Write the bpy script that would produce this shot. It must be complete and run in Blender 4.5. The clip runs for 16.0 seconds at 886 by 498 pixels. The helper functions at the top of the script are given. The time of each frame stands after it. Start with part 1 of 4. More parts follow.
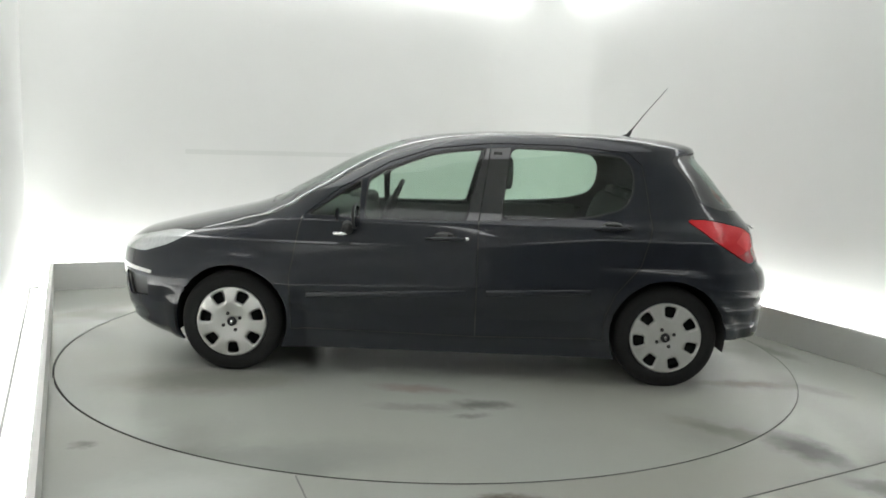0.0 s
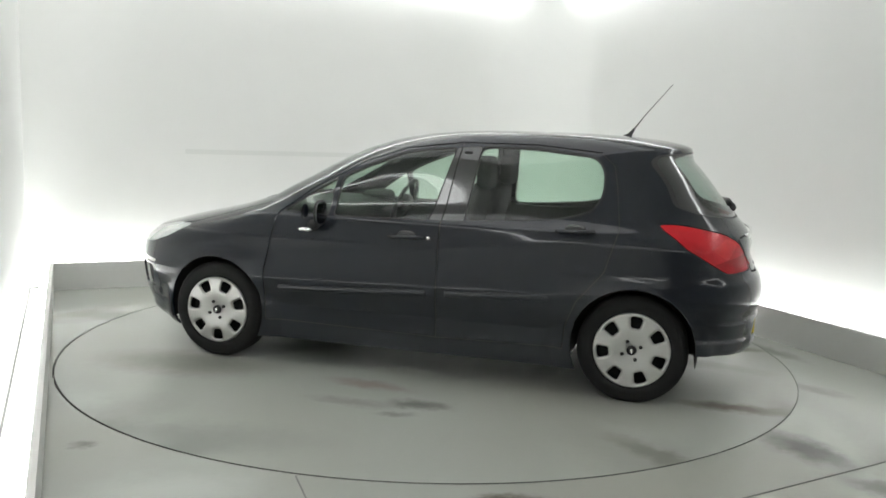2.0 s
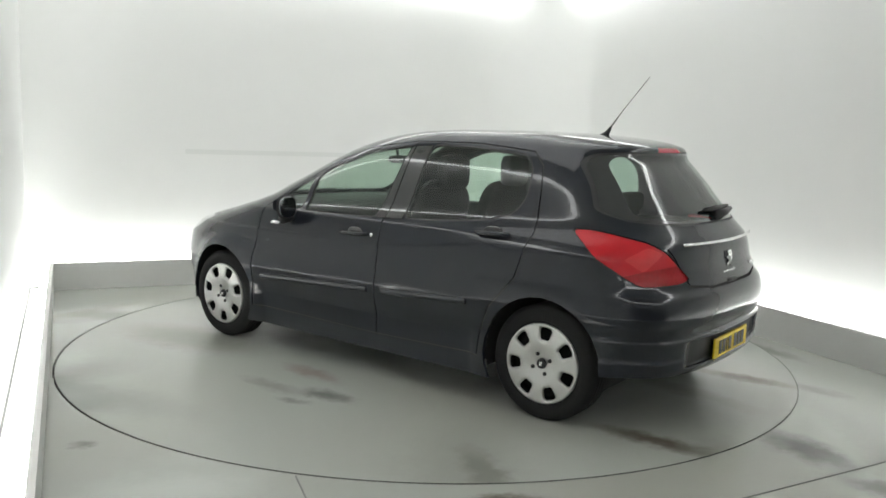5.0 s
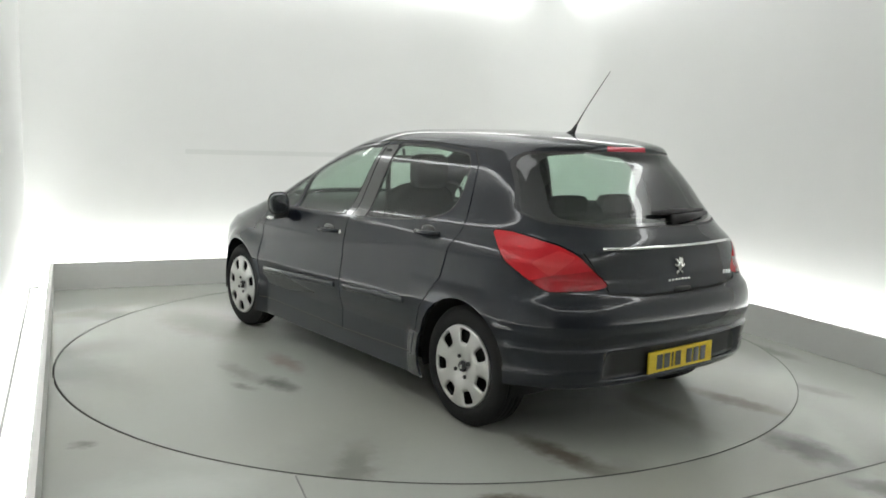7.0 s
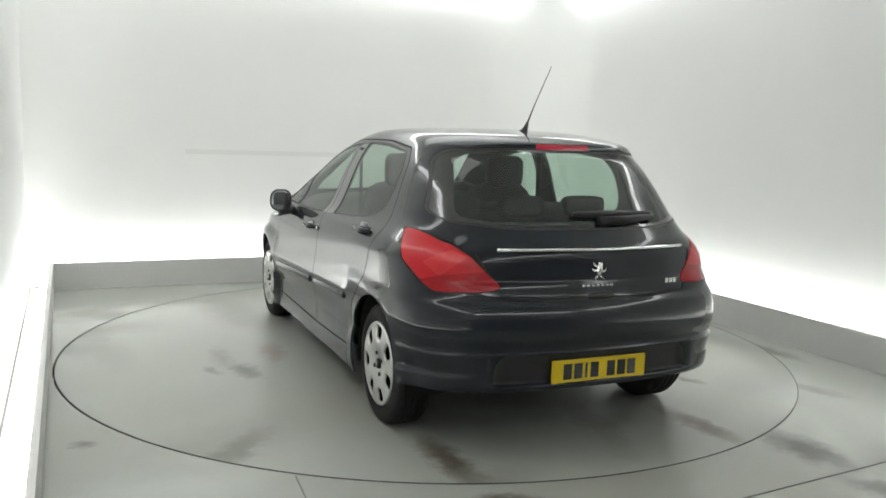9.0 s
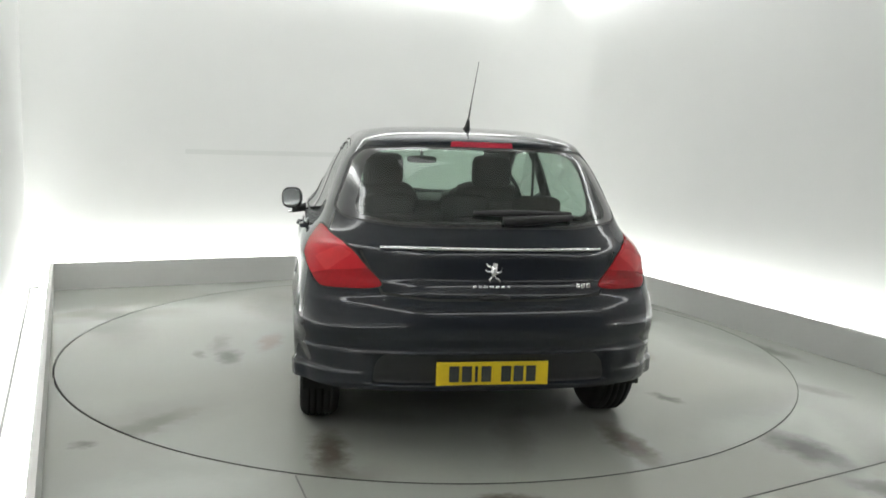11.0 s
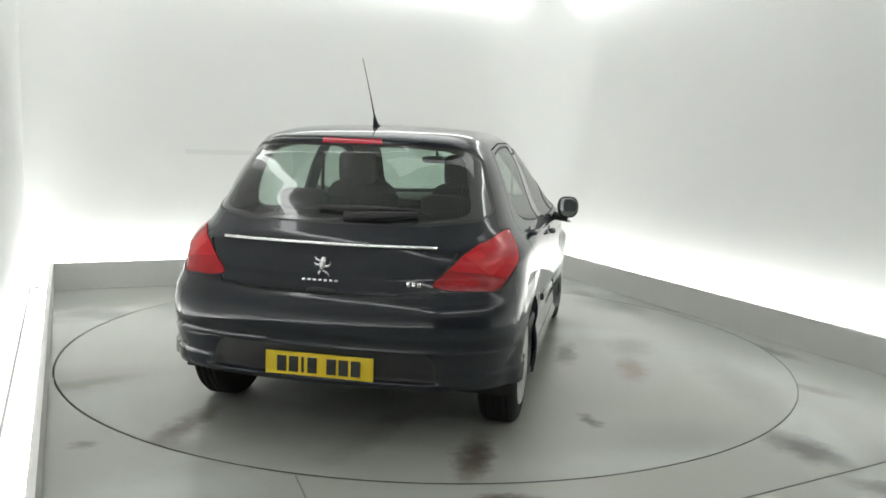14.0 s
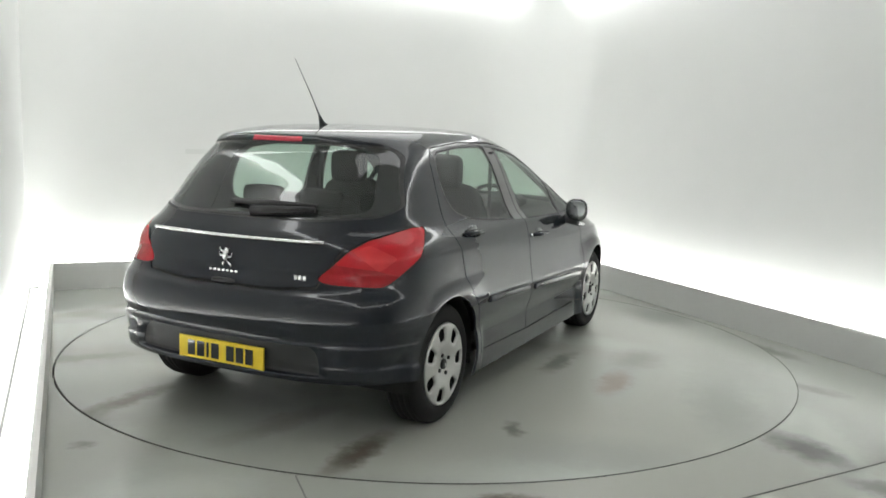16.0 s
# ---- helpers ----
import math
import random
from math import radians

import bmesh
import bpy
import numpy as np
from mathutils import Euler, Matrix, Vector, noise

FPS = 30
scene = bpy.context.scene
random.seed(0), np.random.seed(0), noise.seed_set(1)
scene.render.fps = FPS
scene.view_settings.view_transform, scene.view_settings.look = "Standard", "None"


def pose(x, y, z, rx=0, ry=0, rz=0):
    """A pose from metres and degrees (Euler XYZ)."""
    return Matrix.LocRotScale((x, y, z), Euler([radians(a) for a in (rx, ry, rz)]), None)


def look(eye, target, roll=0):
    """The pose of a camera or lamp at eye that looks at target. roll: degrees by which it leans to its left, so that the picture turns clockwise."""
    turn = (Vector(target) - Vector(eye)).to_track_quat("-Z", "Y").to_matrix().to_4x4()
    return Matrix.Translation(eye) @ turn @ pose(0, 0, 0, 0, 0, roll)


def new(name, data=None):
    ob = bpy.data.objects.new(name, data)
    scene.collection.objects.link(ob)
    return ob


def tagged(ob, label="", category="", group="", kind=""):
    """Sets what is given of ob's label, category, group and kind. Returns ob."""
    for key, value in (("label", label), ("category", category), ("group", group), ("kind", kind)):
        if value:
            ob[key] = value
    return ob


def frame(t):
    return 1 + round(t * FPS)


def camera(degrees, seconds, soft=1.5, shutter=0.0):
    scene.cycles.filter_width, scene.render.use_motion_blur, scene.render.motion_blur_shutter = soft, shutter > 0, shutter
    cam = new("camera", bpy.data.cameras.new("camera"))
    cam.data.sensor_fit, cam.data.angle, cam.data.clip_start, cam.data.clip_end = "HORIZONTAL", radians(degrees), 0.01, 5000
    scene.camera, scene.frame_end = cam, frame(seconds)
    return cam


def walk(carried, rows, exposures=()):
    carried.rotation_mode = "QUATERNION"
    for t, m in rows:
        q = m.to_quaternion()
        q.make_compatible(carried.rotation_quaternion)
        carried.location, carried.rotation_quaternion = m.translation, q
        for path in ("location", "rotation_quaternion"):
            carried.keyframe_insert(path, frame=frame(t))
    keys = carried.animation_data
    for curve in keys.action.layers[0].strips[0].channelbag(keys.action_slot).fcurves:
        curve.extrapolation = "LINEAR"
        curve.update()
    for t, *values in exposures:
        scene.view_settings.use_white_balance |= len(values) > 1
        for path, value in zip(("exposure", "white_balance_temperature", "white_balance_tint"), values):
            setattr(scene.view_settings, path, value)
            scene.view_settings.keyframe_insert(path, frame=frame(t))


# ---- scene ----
from mathutils.geometry import tessellate_polygon

# ---- camera: fixed on its mount by the booth's entrance ----
EYE = (0.0, -5.7097, 1.443)
AIM = (0.01291, -4.71883, 1.30879)
cam = camera(56.857, 16.0, soft=1.7)
walk(cam, [(0, look(EYE, AIM, 1.922)), (16, look(EYE, AIM, 1.922))], [(0, 0.06), (16, 0.06)])

# turntable: heading of the car in degrees at the start and at the end
TURN_0, TURN_1 = 177.96, 62.98
AXIS_X, AXIS_Y = 0.136, -0.039      # where the turning axis stands in the car's own space
TABLE_R = 2.427
PIT_X, PIT_Y = -0.0040, -0.0015    # the pit lies a little off the turning axis

# room: outward normal and distance of the kerb's face for each wall
LEFT = (Vector((-0.9127, -0.4086)).normalized(), 2.452)
BACK = (Vector((-0.4242, 0.9056)).normalized(), 2.68)
RIGHT = (Vector((0.9152, 0.4029)).normalized(), 2.524)
FRONT = (Vector((0.4242, -0.9056)).normalized(), 6.3)
KERB_H, KERB_T, TROUGH, CEIL = 0.24, 0.03, 0.215, 3.06

# ---- light ----
world = bpy.data.worlds.new("world")
world.use_nodes = True
scene.world = world
world.node_tree.nodes["Background"].inputs[0].default_value = (0.8, 0.85, 0.9, 1)
world.node_tree.nodes["Background"].inputs[1].default_value = 0.05
TUBE_POWER, COVE_POWER, PANEL_POWER = 24.0, 4.5, 1.1


# ---- materials ----
def material(name, color, rough=0.5, metal=0.0, coat=0.0, spec=0.5, grain=0.0, scale=30.0, bump=0.0, emit=0.0, vary=0.0, vscale=2.0, coat_ior=1.5):
    m = bpy.data.materials.new(name)
    m.use_nodes = True
    nt = m.node_tree
    b = nt.nodes["Principled BSDF"]
    b.inputs["Base Color"].default_value = (*color, 1)
    b.inputs["Roughness"].default_value = rough
    b.inputs["Metallic"].default_value = metal
    b.inputs["Coat Weight"].default_value = coat
    b.inputs["Coat Roughness"].default_value = 0.03
    b.inputs["Coat IOR"].default_value = coat_ior
    b.inputs["Specular IOR Level"].default_value = spec
    if emit:
        b.inputs["Emission Color"].default_value = (*color, 1)
        b.inputs["Emission Strength"].default_value = emit
    co = nt.nodes.new("ShaderNodeTexCoord")
    if grain or bump:
        n = nt.nodes.new("ShaderNodeTexNoise")
        n.inputs["Scale"].default_value, n.inputs["Detail"].default_value = scale, 6
        nt.links.new(co.outputs["Object"], n.inputs["Vector"])
        if grain:
            v = nt.nodes.new("ShaderNodeTexNoise")
            v.inputs["Scale"].default_value, v.inputs["Detail"].default_value = vscale, 4
            nt.links.new(co.outputs["Object"], v.inputs["Vector"])
            a = nt.nodes.new("ShaderNodeMath")
            a.operation = "MULTIPLY_ADD"
            nt.links.new(n.outputs["Fac"], a.inputs[0])
            a.inputs[1].default_value = grain
            a2 = nt.nodes.new("ShaderNodeMath")
            a2.operation = "MULTIPLY_ADD"
            nt.links.new(v.outputs["Fac"], a2.inputs[0])
            a2.inputs[1].default_value, a2.inputs[2].default_value = vary, 1 - 0.5 * (grain + vary)
            nt.links.new(a2.outputs[0], a.inputs[2])
            mix = nt.nodes.new("ShaderNodeVectorMath")
            mix.operation = "SCALE"
            mix.inputs[0].default_value = color
            nt.links.new(a.outputs[0], mix.inputs["Scale"])
            nt.links.new(mix.outputs[0], b.inputs["Base Color"])
        if bump:
            bp = nt.nodes.new("ShaderNodeBump")
            bp.inputs["Strength"].default_value, bp.inputs["Distance"].default_value = bump, 0.001
            nt.links.new(n.outputs["Fac"], bp.inputs["Height"])
            nt.links.new(bp.outputs[0], b.inputs["Normal"])
    return m


def glass_material(name, tint, gloss=0.05):
    m = bpy.data.materials.new(name)
    m.use_nodes = True
    nt = m.node_tree
    nt.nodes.clear()
    out = nt.nodes.new("ShaderNodeOutputMaterial")
    tr = nt.nodes.new("ShaderNodeBsdfTransparent")
    tr.inputs[0].default_value = (*tint, 1)
    gl = nt.nodes.new("ShaderNodeBsdfGlossy")
    gl.inputs["Roughness"].default_value = 0.02
    lw = nt.nodes.new("ShaderNodeLayerWeight")
    lw.inputs[0].default_value = 0.5
    fr = nt.nodes.new("ShaderNodeMath")
    fr.operation = "POWER"
    nt.links.new(lw.outputs["Facing"], fr.inputs[0])
    fr.inputs[1].default_value = 4.0
    fb = nt.nodes.new("ShaderNodeMath")
    fb.operation = "MULTIPLY_ADD"
    nt.links.new(fr.outputs[0], fb.inputs[0])
    fb.inputs[1].default_value, fb.inputs[2].default_value = 0.9, gloss
    mx = nt.nodes.new("ShaderNodeMixShader")
    nt.links.new(fb.outputs[0], mx.inputs[0])
    nt.links.new(tr.outputs[0], mx.inputs[1])
    nt.links.new(gl.outputs[0], mx.inputs[2])
    nt.links.new(mx.outputs[0], out.inputs[0])
    return m


def floor_material(name, color, stains):
    """Grey-green floor paint with soiling at two scales, scuffs and stains: (x, y, length, width, angle, strength, colour)."""
    m = bpy.data.materials.new(name)
    m.use_nodes = True
    nt = m.node_tree
    b = nt.nodes["Principled BSDF"]
    L = nt.links.new
    co = nt.nodes.new("ShaderNodeTexCoord")

    def noise_node(scale, detail, rough=0.6, dist=0.0):
        n = nt.nodes.new("ShaderNodeTexNoise")
        n.inputs["Scale"].default_value, n.inputs["Detail"].default_value = scale, detail
        n.inputs["Roughness"].default_value, n.inputs["Distortion"].default_value = rough, dist
        L(co.outputs["Object"], n.inputs["Vector"])
        return n

    def ramp(src, lo, hi, a, c):
        r = nt.nodes.new("ShaderNodeMapRange")
        r.interpolation_type = "SMOOTHSTEP"
        r.inputs[1].default_value, r.inputs[2].default_value = lo, hi
        r.inputs[3].default_value, r.inputs[4].default_value = a, c
        L(src, r.inputs[0])
        return r.outputs[0]

    def mixed(fac, c1, c2):
        x = nt.nodes.new("ShaderNodeMix")
        x.data_type = "RGBA"
        if isinstance(fac, float):
            x.inputs[0].default_value = fac
        else:
            L(fac, x.inputs[0])
        for i, c in ((6, c1), (7, c2)):
            if isinstance(c, tuple):
                x.inputs[i].default_value = (*c, 1)
            else:
                L(c, x.inputs[i])
        return x.outputs[2]

    warm = (color[0] * 0.88, color[1] * 0.83, color[2] * 0.79)
    c = mixed(0.25, color, warm)
    # fine grit
    grit = ramp(noise_node(60.0, 3, 0.6).outputs["Fac"], 0.55, 0.80, 0.0, 0.12)
    c = mixed(grit, c, tuple(q * 0.6 for q in color))
    rnd = random.Random(len(stains))
    smears = []
    for k in range(16):
        a, r = rnd.uniform(0, 2 * math.pi), 2.9 * math.sqrt(rnd.uniform(0.05, 1))
        smears.append((r * math.cos(a), r * math.sin(a), rnd.uniform(0.8, 1.6), rnd.uniform(0.5, 0.9), rnd.uniform(0, 180), rnd.uniform(0.3, 0.6), warm))
    for k in range(34):
        a, r = rnd.uniform(0, 2 * math.pi), 2.9 * math.sqrt(rnd.uniform(0.05, 1))
        tone = rnd.choice((tuple(q * 0.55 for q in warm), tuple(q * 0.62 for q in color), tuple(q * 1.25 for q in color)))
        smears.append((r * math.cos(a), r * math.sin(a), rnd.uniform(0.25, 0.9), rnd.uniform(0.08, 0.35), rnd.uniform(0, 180), rnd.uniform(0.35, 0.75), tone))
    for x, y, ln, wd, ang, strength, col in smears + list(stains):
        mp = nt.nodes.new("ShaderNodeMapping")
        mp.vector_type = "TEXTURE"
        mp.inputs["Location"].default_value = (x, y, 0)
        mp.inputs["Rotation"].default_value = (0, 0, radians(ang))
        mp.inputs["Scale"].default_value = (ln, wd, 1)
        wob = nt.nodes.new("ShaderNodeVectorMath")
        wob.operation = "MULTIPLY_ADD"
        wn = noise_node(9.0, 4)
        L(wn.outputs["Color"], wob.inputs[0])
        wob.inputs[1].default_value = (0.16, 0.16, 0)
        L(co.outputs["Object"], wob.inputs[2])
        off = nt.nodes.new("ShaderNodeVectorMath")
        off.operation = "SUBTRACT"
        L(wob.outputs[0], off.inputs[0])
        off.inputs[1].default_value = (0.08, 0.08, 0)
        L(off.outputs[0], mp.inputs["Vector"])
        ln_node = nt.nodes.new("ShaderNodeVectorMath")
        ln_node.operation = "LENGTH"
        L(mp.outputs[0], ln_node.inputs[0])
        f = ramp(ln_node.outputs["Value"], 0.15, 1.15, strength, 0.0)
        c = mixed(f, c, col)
    L(c, b.inputs["Base Color"])
    b.inputs["Roughness"].default_value = 0.27
    bp = nt.nodes.new("ShaderNodeBump")
    bp.inputs["Strength"].default_value, bp.inputs["Distance"].default_value = 0.12, 0.001
    L(noise_node(40.0, 6, 0.6).outputs["Fac"], bp.inputs["Height"])
    L(bp.outputs[0], b.inputs["Normal"])
    return m


BROWN, SOOT, RED = (0.10, 0.075, 0.055), (0.09, 0.09, 0.085), (0.22, 0.12, 0.11)
FLOOR_C = (0.428, 0.452, 0.420)
M_FLOOR = floor_material("floor_paint", FLOOR_C, [
    (1.85, -1.90, 0.34, 0.17, -68, 0.9, SOOT), (1.98, -2.35, 0.25, 0.12, -40, 0.6, SOOT), (0.33, -2.56, 0.22, 0.06, 5, 0.75, BROWN),
    (2.45, 0.05, 0.40, 0.10, -66, 0.5, SOOT), (-1.56, -2.10, 0.09, 0.05, 20, 0.5, SOOT), (2.35, -0.9, 0.25, 0.1, -50, 0.35, SOOT), (-2.7, 0.6, 0.5, 0.15, 60, 0.3, BROWN)])
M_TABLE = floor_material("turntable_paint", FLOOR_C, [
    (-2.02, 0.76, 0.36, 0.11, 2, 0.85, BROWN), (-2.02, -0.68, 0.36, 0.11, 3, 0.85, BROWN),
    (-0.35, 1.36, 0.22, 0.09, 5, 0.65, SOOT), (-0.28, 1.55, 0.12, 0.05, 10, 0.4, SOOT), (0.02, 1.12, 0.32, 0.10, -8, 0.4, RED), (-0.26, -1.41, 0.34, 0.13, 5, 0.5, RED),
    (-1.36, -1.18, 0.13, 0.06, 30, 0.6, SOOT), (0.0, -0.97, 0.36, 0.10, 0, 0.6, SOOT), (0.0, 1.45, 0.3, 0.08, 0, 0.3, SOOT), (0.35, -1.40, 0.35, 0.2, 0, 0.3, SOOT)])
M_WALL = material("white_wall_paint", (0.802, 0.806, 0.791), 0.6, grain=0.03, scale=3, vary=0.06, vscale=0.6)
M_KERB = material("kerb_paint", (0.62, 0.62, 0.60), 0.5, grain=0.06, scale=25, vary=0.10, vscale=1.5, bump=0.1)
M_GAP = material("dark_joint", (0.03, 0.03, 0.028), 0.9)
M_CUT = material("saw_cut", (0.20, 0.20, 0.19), 0.9)
M_SEAM = material("wall_joint_paint", (0.73, 0.74, 0.72), 0.7, grain=0.05, scale=20)
M_TUBE = material("lit_tube", (0.985, 1.0, 0.995), emit=TUBE_POWER)
M_COVE = material("lit_cove", (0.985, 1.0, 0.995), emit=COVE_POWER)
M_PANEL = material("lit_panel", (0.985, 1.0, 0.995), emit=PANEL_POWER)
# grey of the added front wall, kept dark for the flanks' reflections
M_UNSEEN_FRONT = material("unseen_front_grey", (0.21, 0.212, 0.215), 0.6, grain=0.05, scale=20)
M_PAINT = material("graphite_paint", (0.0056, 0.0080, 0.0138), 0.45, 0.0, coat=1.0, spec=0.1, grain=0.12, scale=5, vary=0.12, coat_ior=1.52)
M_BLACK = material("black_plastic", (0.012, 0.012, 0.013), 0.45, grain=0.2, scale=200, bump=0.1)
M_GLOSSB = material("black_gloss", (0.008, 0.009, 0.010), 0.12, coat=1.0, coat_ior=1.6)
M_LINER = material("wheel_liner", (0.008, 0.008, 0.008), 0.95, grain=0.3, scale=30)
M_RUBBER = material("tyre_rubber", (0.016, 0.016, 0.016), 0.8, spec=0.25, grain=0.3, scale=60, bump=0.2)
M_COVER = material("silver_wheel_cover", (0.56, 0.56, 0.545), 0.36, 0.75, grain=0.06, scale=40)
M_CHROME = material("chrome", (0.8, 0.8, 0.8), 0.1, 1.0)
M_RED = material("red_lens", (0.52, 0.010, 0.018), 0.25, coat=0.2, spec=0.3, grain=0.06, scale=30)
M_RED2 = material("light_red_lens", (0.62, 0.030, 0.036), 0.25, coat=0.2, spec=0.3, grain=0.2, scale=35)
M_RED3 = material("deep_red_lens", (0.34, 0.005, 0.010), 0.25, coat=0.2, spec=0.3, grain=0.5, scale=45)
M_BRAKE = material("brake_lens", (0.55, 0.02, 0.05), 0.2, coat=1.0)
M_CLEAR = material("clear_lens", (0.66, 0.68, 0.68), 0.15, 0.4, coat=1.0, grain=0.5, scale=45)
M_YELLOW = material("plate_yellow", (0.72, 0.52, 0.012), 0.4, grain=0.04, scale=60)
M_CLOTH = material("seat_cloth", (0.030, 0.031, 0.031), 0.9, grain=0.2, scale=25)
M_TRIM = material("interior_plastic", (0.035, 0.037, 0.036), 0.7, grain=0.15, scale=120)
M_HEAD = material("headliner", (0.25, 0.25, 0.24), 0.9, grain=0.05, scale=90)
M_GLASS = glass_material("tinted_glass", (0.68, 0.80, 0.72), 0.065)
M_REAR = glass_material("tinted_rear_glass", (0.64, 0.75, 0.69), 0.10)
M_MIRROR = material("mirror_glass", (0.30, 0.31, 0.32), 0.03, 1.0)


# ---- mesh helpers ----
def finish(name, bm, mat, parent=None, label="", smooth=True, at=None):
    me = bpy.data.meshes.new(name)
    bm.to_mesh(me)
    bm.free()
    me.materials.append(mat)
    if smooth:
        for p in me.polygons:
            p.use_smooth = True
    ob = new(name, me)
    if parent is not None:
        ob.parent = parent
    if at is not None:
        ob.matrix_basis = at
    if label:
        ob["label"] = label
    return ob


def part(name, bm, mat, parent, label="", smooth=True, at=None):
    return finish(name, bm, mat, parent, label, smooth, at)


def box(sx, sy, sz, center=(0, 0, 0), bevel=0.0, seg=2):
    bm = bmesh.new()
    bmesh.ops.create_cube(bm, size=1, matrix=Matrix.Translation(center) @ Matrix.Diagonal((sx, sy, sz, 1)))
    if bevel:
        bmesh.ops.bevel(bm, geom=list(bm.edges), offset=bevel, segments=seg, affect="EDGES", profile=0.5)
    return bm


def prism(points, z0, z1):
    """Closed prism over a plan outline (counter-clockwise)."""
    bm = bmesh.new()
    lo = [bm.verts.new((p[0], p[1], z0)) for p in points]
    hi = [bm.verts.new((p[0], p[1], z1)) for p in points]
    n = len(points)
    for i in range(n):
        bm.faces.new((lo[i], lo[(i + 1) % n], hi[(i + 1) % n], hi[i]))
    bm.faces.new(hi)
    bm.faces.new(lo[::-1])
    return bm


def lathe(profile, seg=48, closed=False):
    """Turned body about the y axis; profile of (y, radius)."""
    bm = bmesh.new()
    rings = []
    for y, r in profile:
        rings.append([bm.verts.new((r * math.cos(2 * math.pi * k / seg), y, r * math.sin(2 * math.pi * k / seg))) for k in range(seg)])
    for a, b in zip(rings, rings[1:]):
        for k in range(seg):
            bm.faces.new((a[k], a[(k + 1) % seg], b[(k + 1) % seg], b[k]))
    bmesh.ops.recalc_face_normals(bm, faces=list(bm.faces))
    return bm


def tube(points, radii, seg=10):
    """A bar of round section along points."""
    bm = bmesh.new()
    pts = [Vector(p) for p in points]
    rings = []
    for i, p in enumerate(pts):
        d = (pts[min(i + 1, len(pts) - 1)] - pts[max(i - 1, 0)]).normalized()
        a = d.orthogonal().normalized()
        b = d.cross(a)
        r = radii[i] if isinstance(radii, (list, tuple)) else radii
        rings.append([bm.verts.new(p + (a * math.cos(2 * math.pi * k / seg) + b * math.sin(2 * math.pi * k / seg)) * r) for k in range(seg)])
    for a, b in zip(rings, rings[1:]):
        for k in range(seg):
            bm.faces.new((a[k], a[(k + 1) % seg], b[(k + 1) % seg], b[k]))
    bm.faces.new(rings[0][::-1])
    bm.faces.new(rings[-1])
    bmesh.ops.recalc_face_normals(bm, faces=list(bm.faces))
    return bm


def ellipsoid(rx, ry, rz, power=2.5, nu=24, nv=14, center=(0, 0, 0)):
    """A softly squared, rounded body."""
    bm = bmesh.new()
    e = 2.0 / power

    def sp(c):
        return math.copysign(abs(c) ** e, c)
    rings = []
    for j in range(1, nv):
        ph = -math.pi / 2 + math.pi * j / nv
        rings.append([bm.verts.new((center[0] + rx * sp(math.cos(ph)) * sp(math.cos(2 * math.pi * k / nu)),
                                    center[1] + ry * sp(math.cos(ph)) * sp(math.sin(2 * math.pi * k / nu)), center[2] + rz * sp(math.sin(ph)))) for k in range(nu)])
    for a, b in zip(rings, rings[1:]):
        for k in range(nu):
            bm.faces.new((a[k], a[(k + 1) % nu], b[(k + 1) % nu], b[k]))
    bm.faces.new(rings[0][::-1])
    bm.faces.new(rings[-1])
    return bm


# ---- the booth ----
def meet(a, b):
    (n1, d1), (n2, d2) = a, b
    det = n1.x * n2.y - n1.y * n2.x
    return Vector(((d1 * n2.y - d2 * n1.y) / det, (n1.x * d2 - n2.x * d1) / det))


def pushed(w, by):
    return (w[0], w[1] + by)


def strip(name, w, prev, nxt, d0, d1, z0, z1, mat, kind="structure", label="", category=""):
    """A straight run along wall w, between offsets d0 and d1 from the kerb's face, mitred to its neighbours."""
    a0, a1 = meet(pushed(prev, d0), pushed(w, d0)), meet(pushed(w, d0), pushed(nxt, d0))
    b0, b1 = meet(pushed(prev, d1), pushed(w, d1)), meet(pushed(w, d1), pushed(nxt, d1))
    bm = prism([a0, a1, b1, b0], z0, z1)
    bmesh.ops.recalc_face_normals(bm, faces=list(bm.faces))
    return tagged(finish(name, bm, mat, smooth=False), label, category, kind=kind)


def cove_light(w, prev, nxt):
    a0, a1 = meet(pushed(prev, 0.10), pushed(w, 0.10)), meet(pushed(w, 0.10), pushed(nxt, 0.10))
    d = (a1 - a0).normalized()
    a0, a1 = a0 + d * 0.30, a1 - d * 0.30
    q = Vector((-d.y, d.x)) * 0.07
    bm = prism([a0 - q, a1 - q, a1 + q, a0 + q], CEIL - 0.05, CEIL - 0.01)
    bmesh.ops.recalc_face_normals(bm, faces=list(bm.faces))
    tagged(finish("cove_light", bm, M_COVE, smooth=False), "glowing white light strip under the ceiling's edge", "light strip", "cove lights")


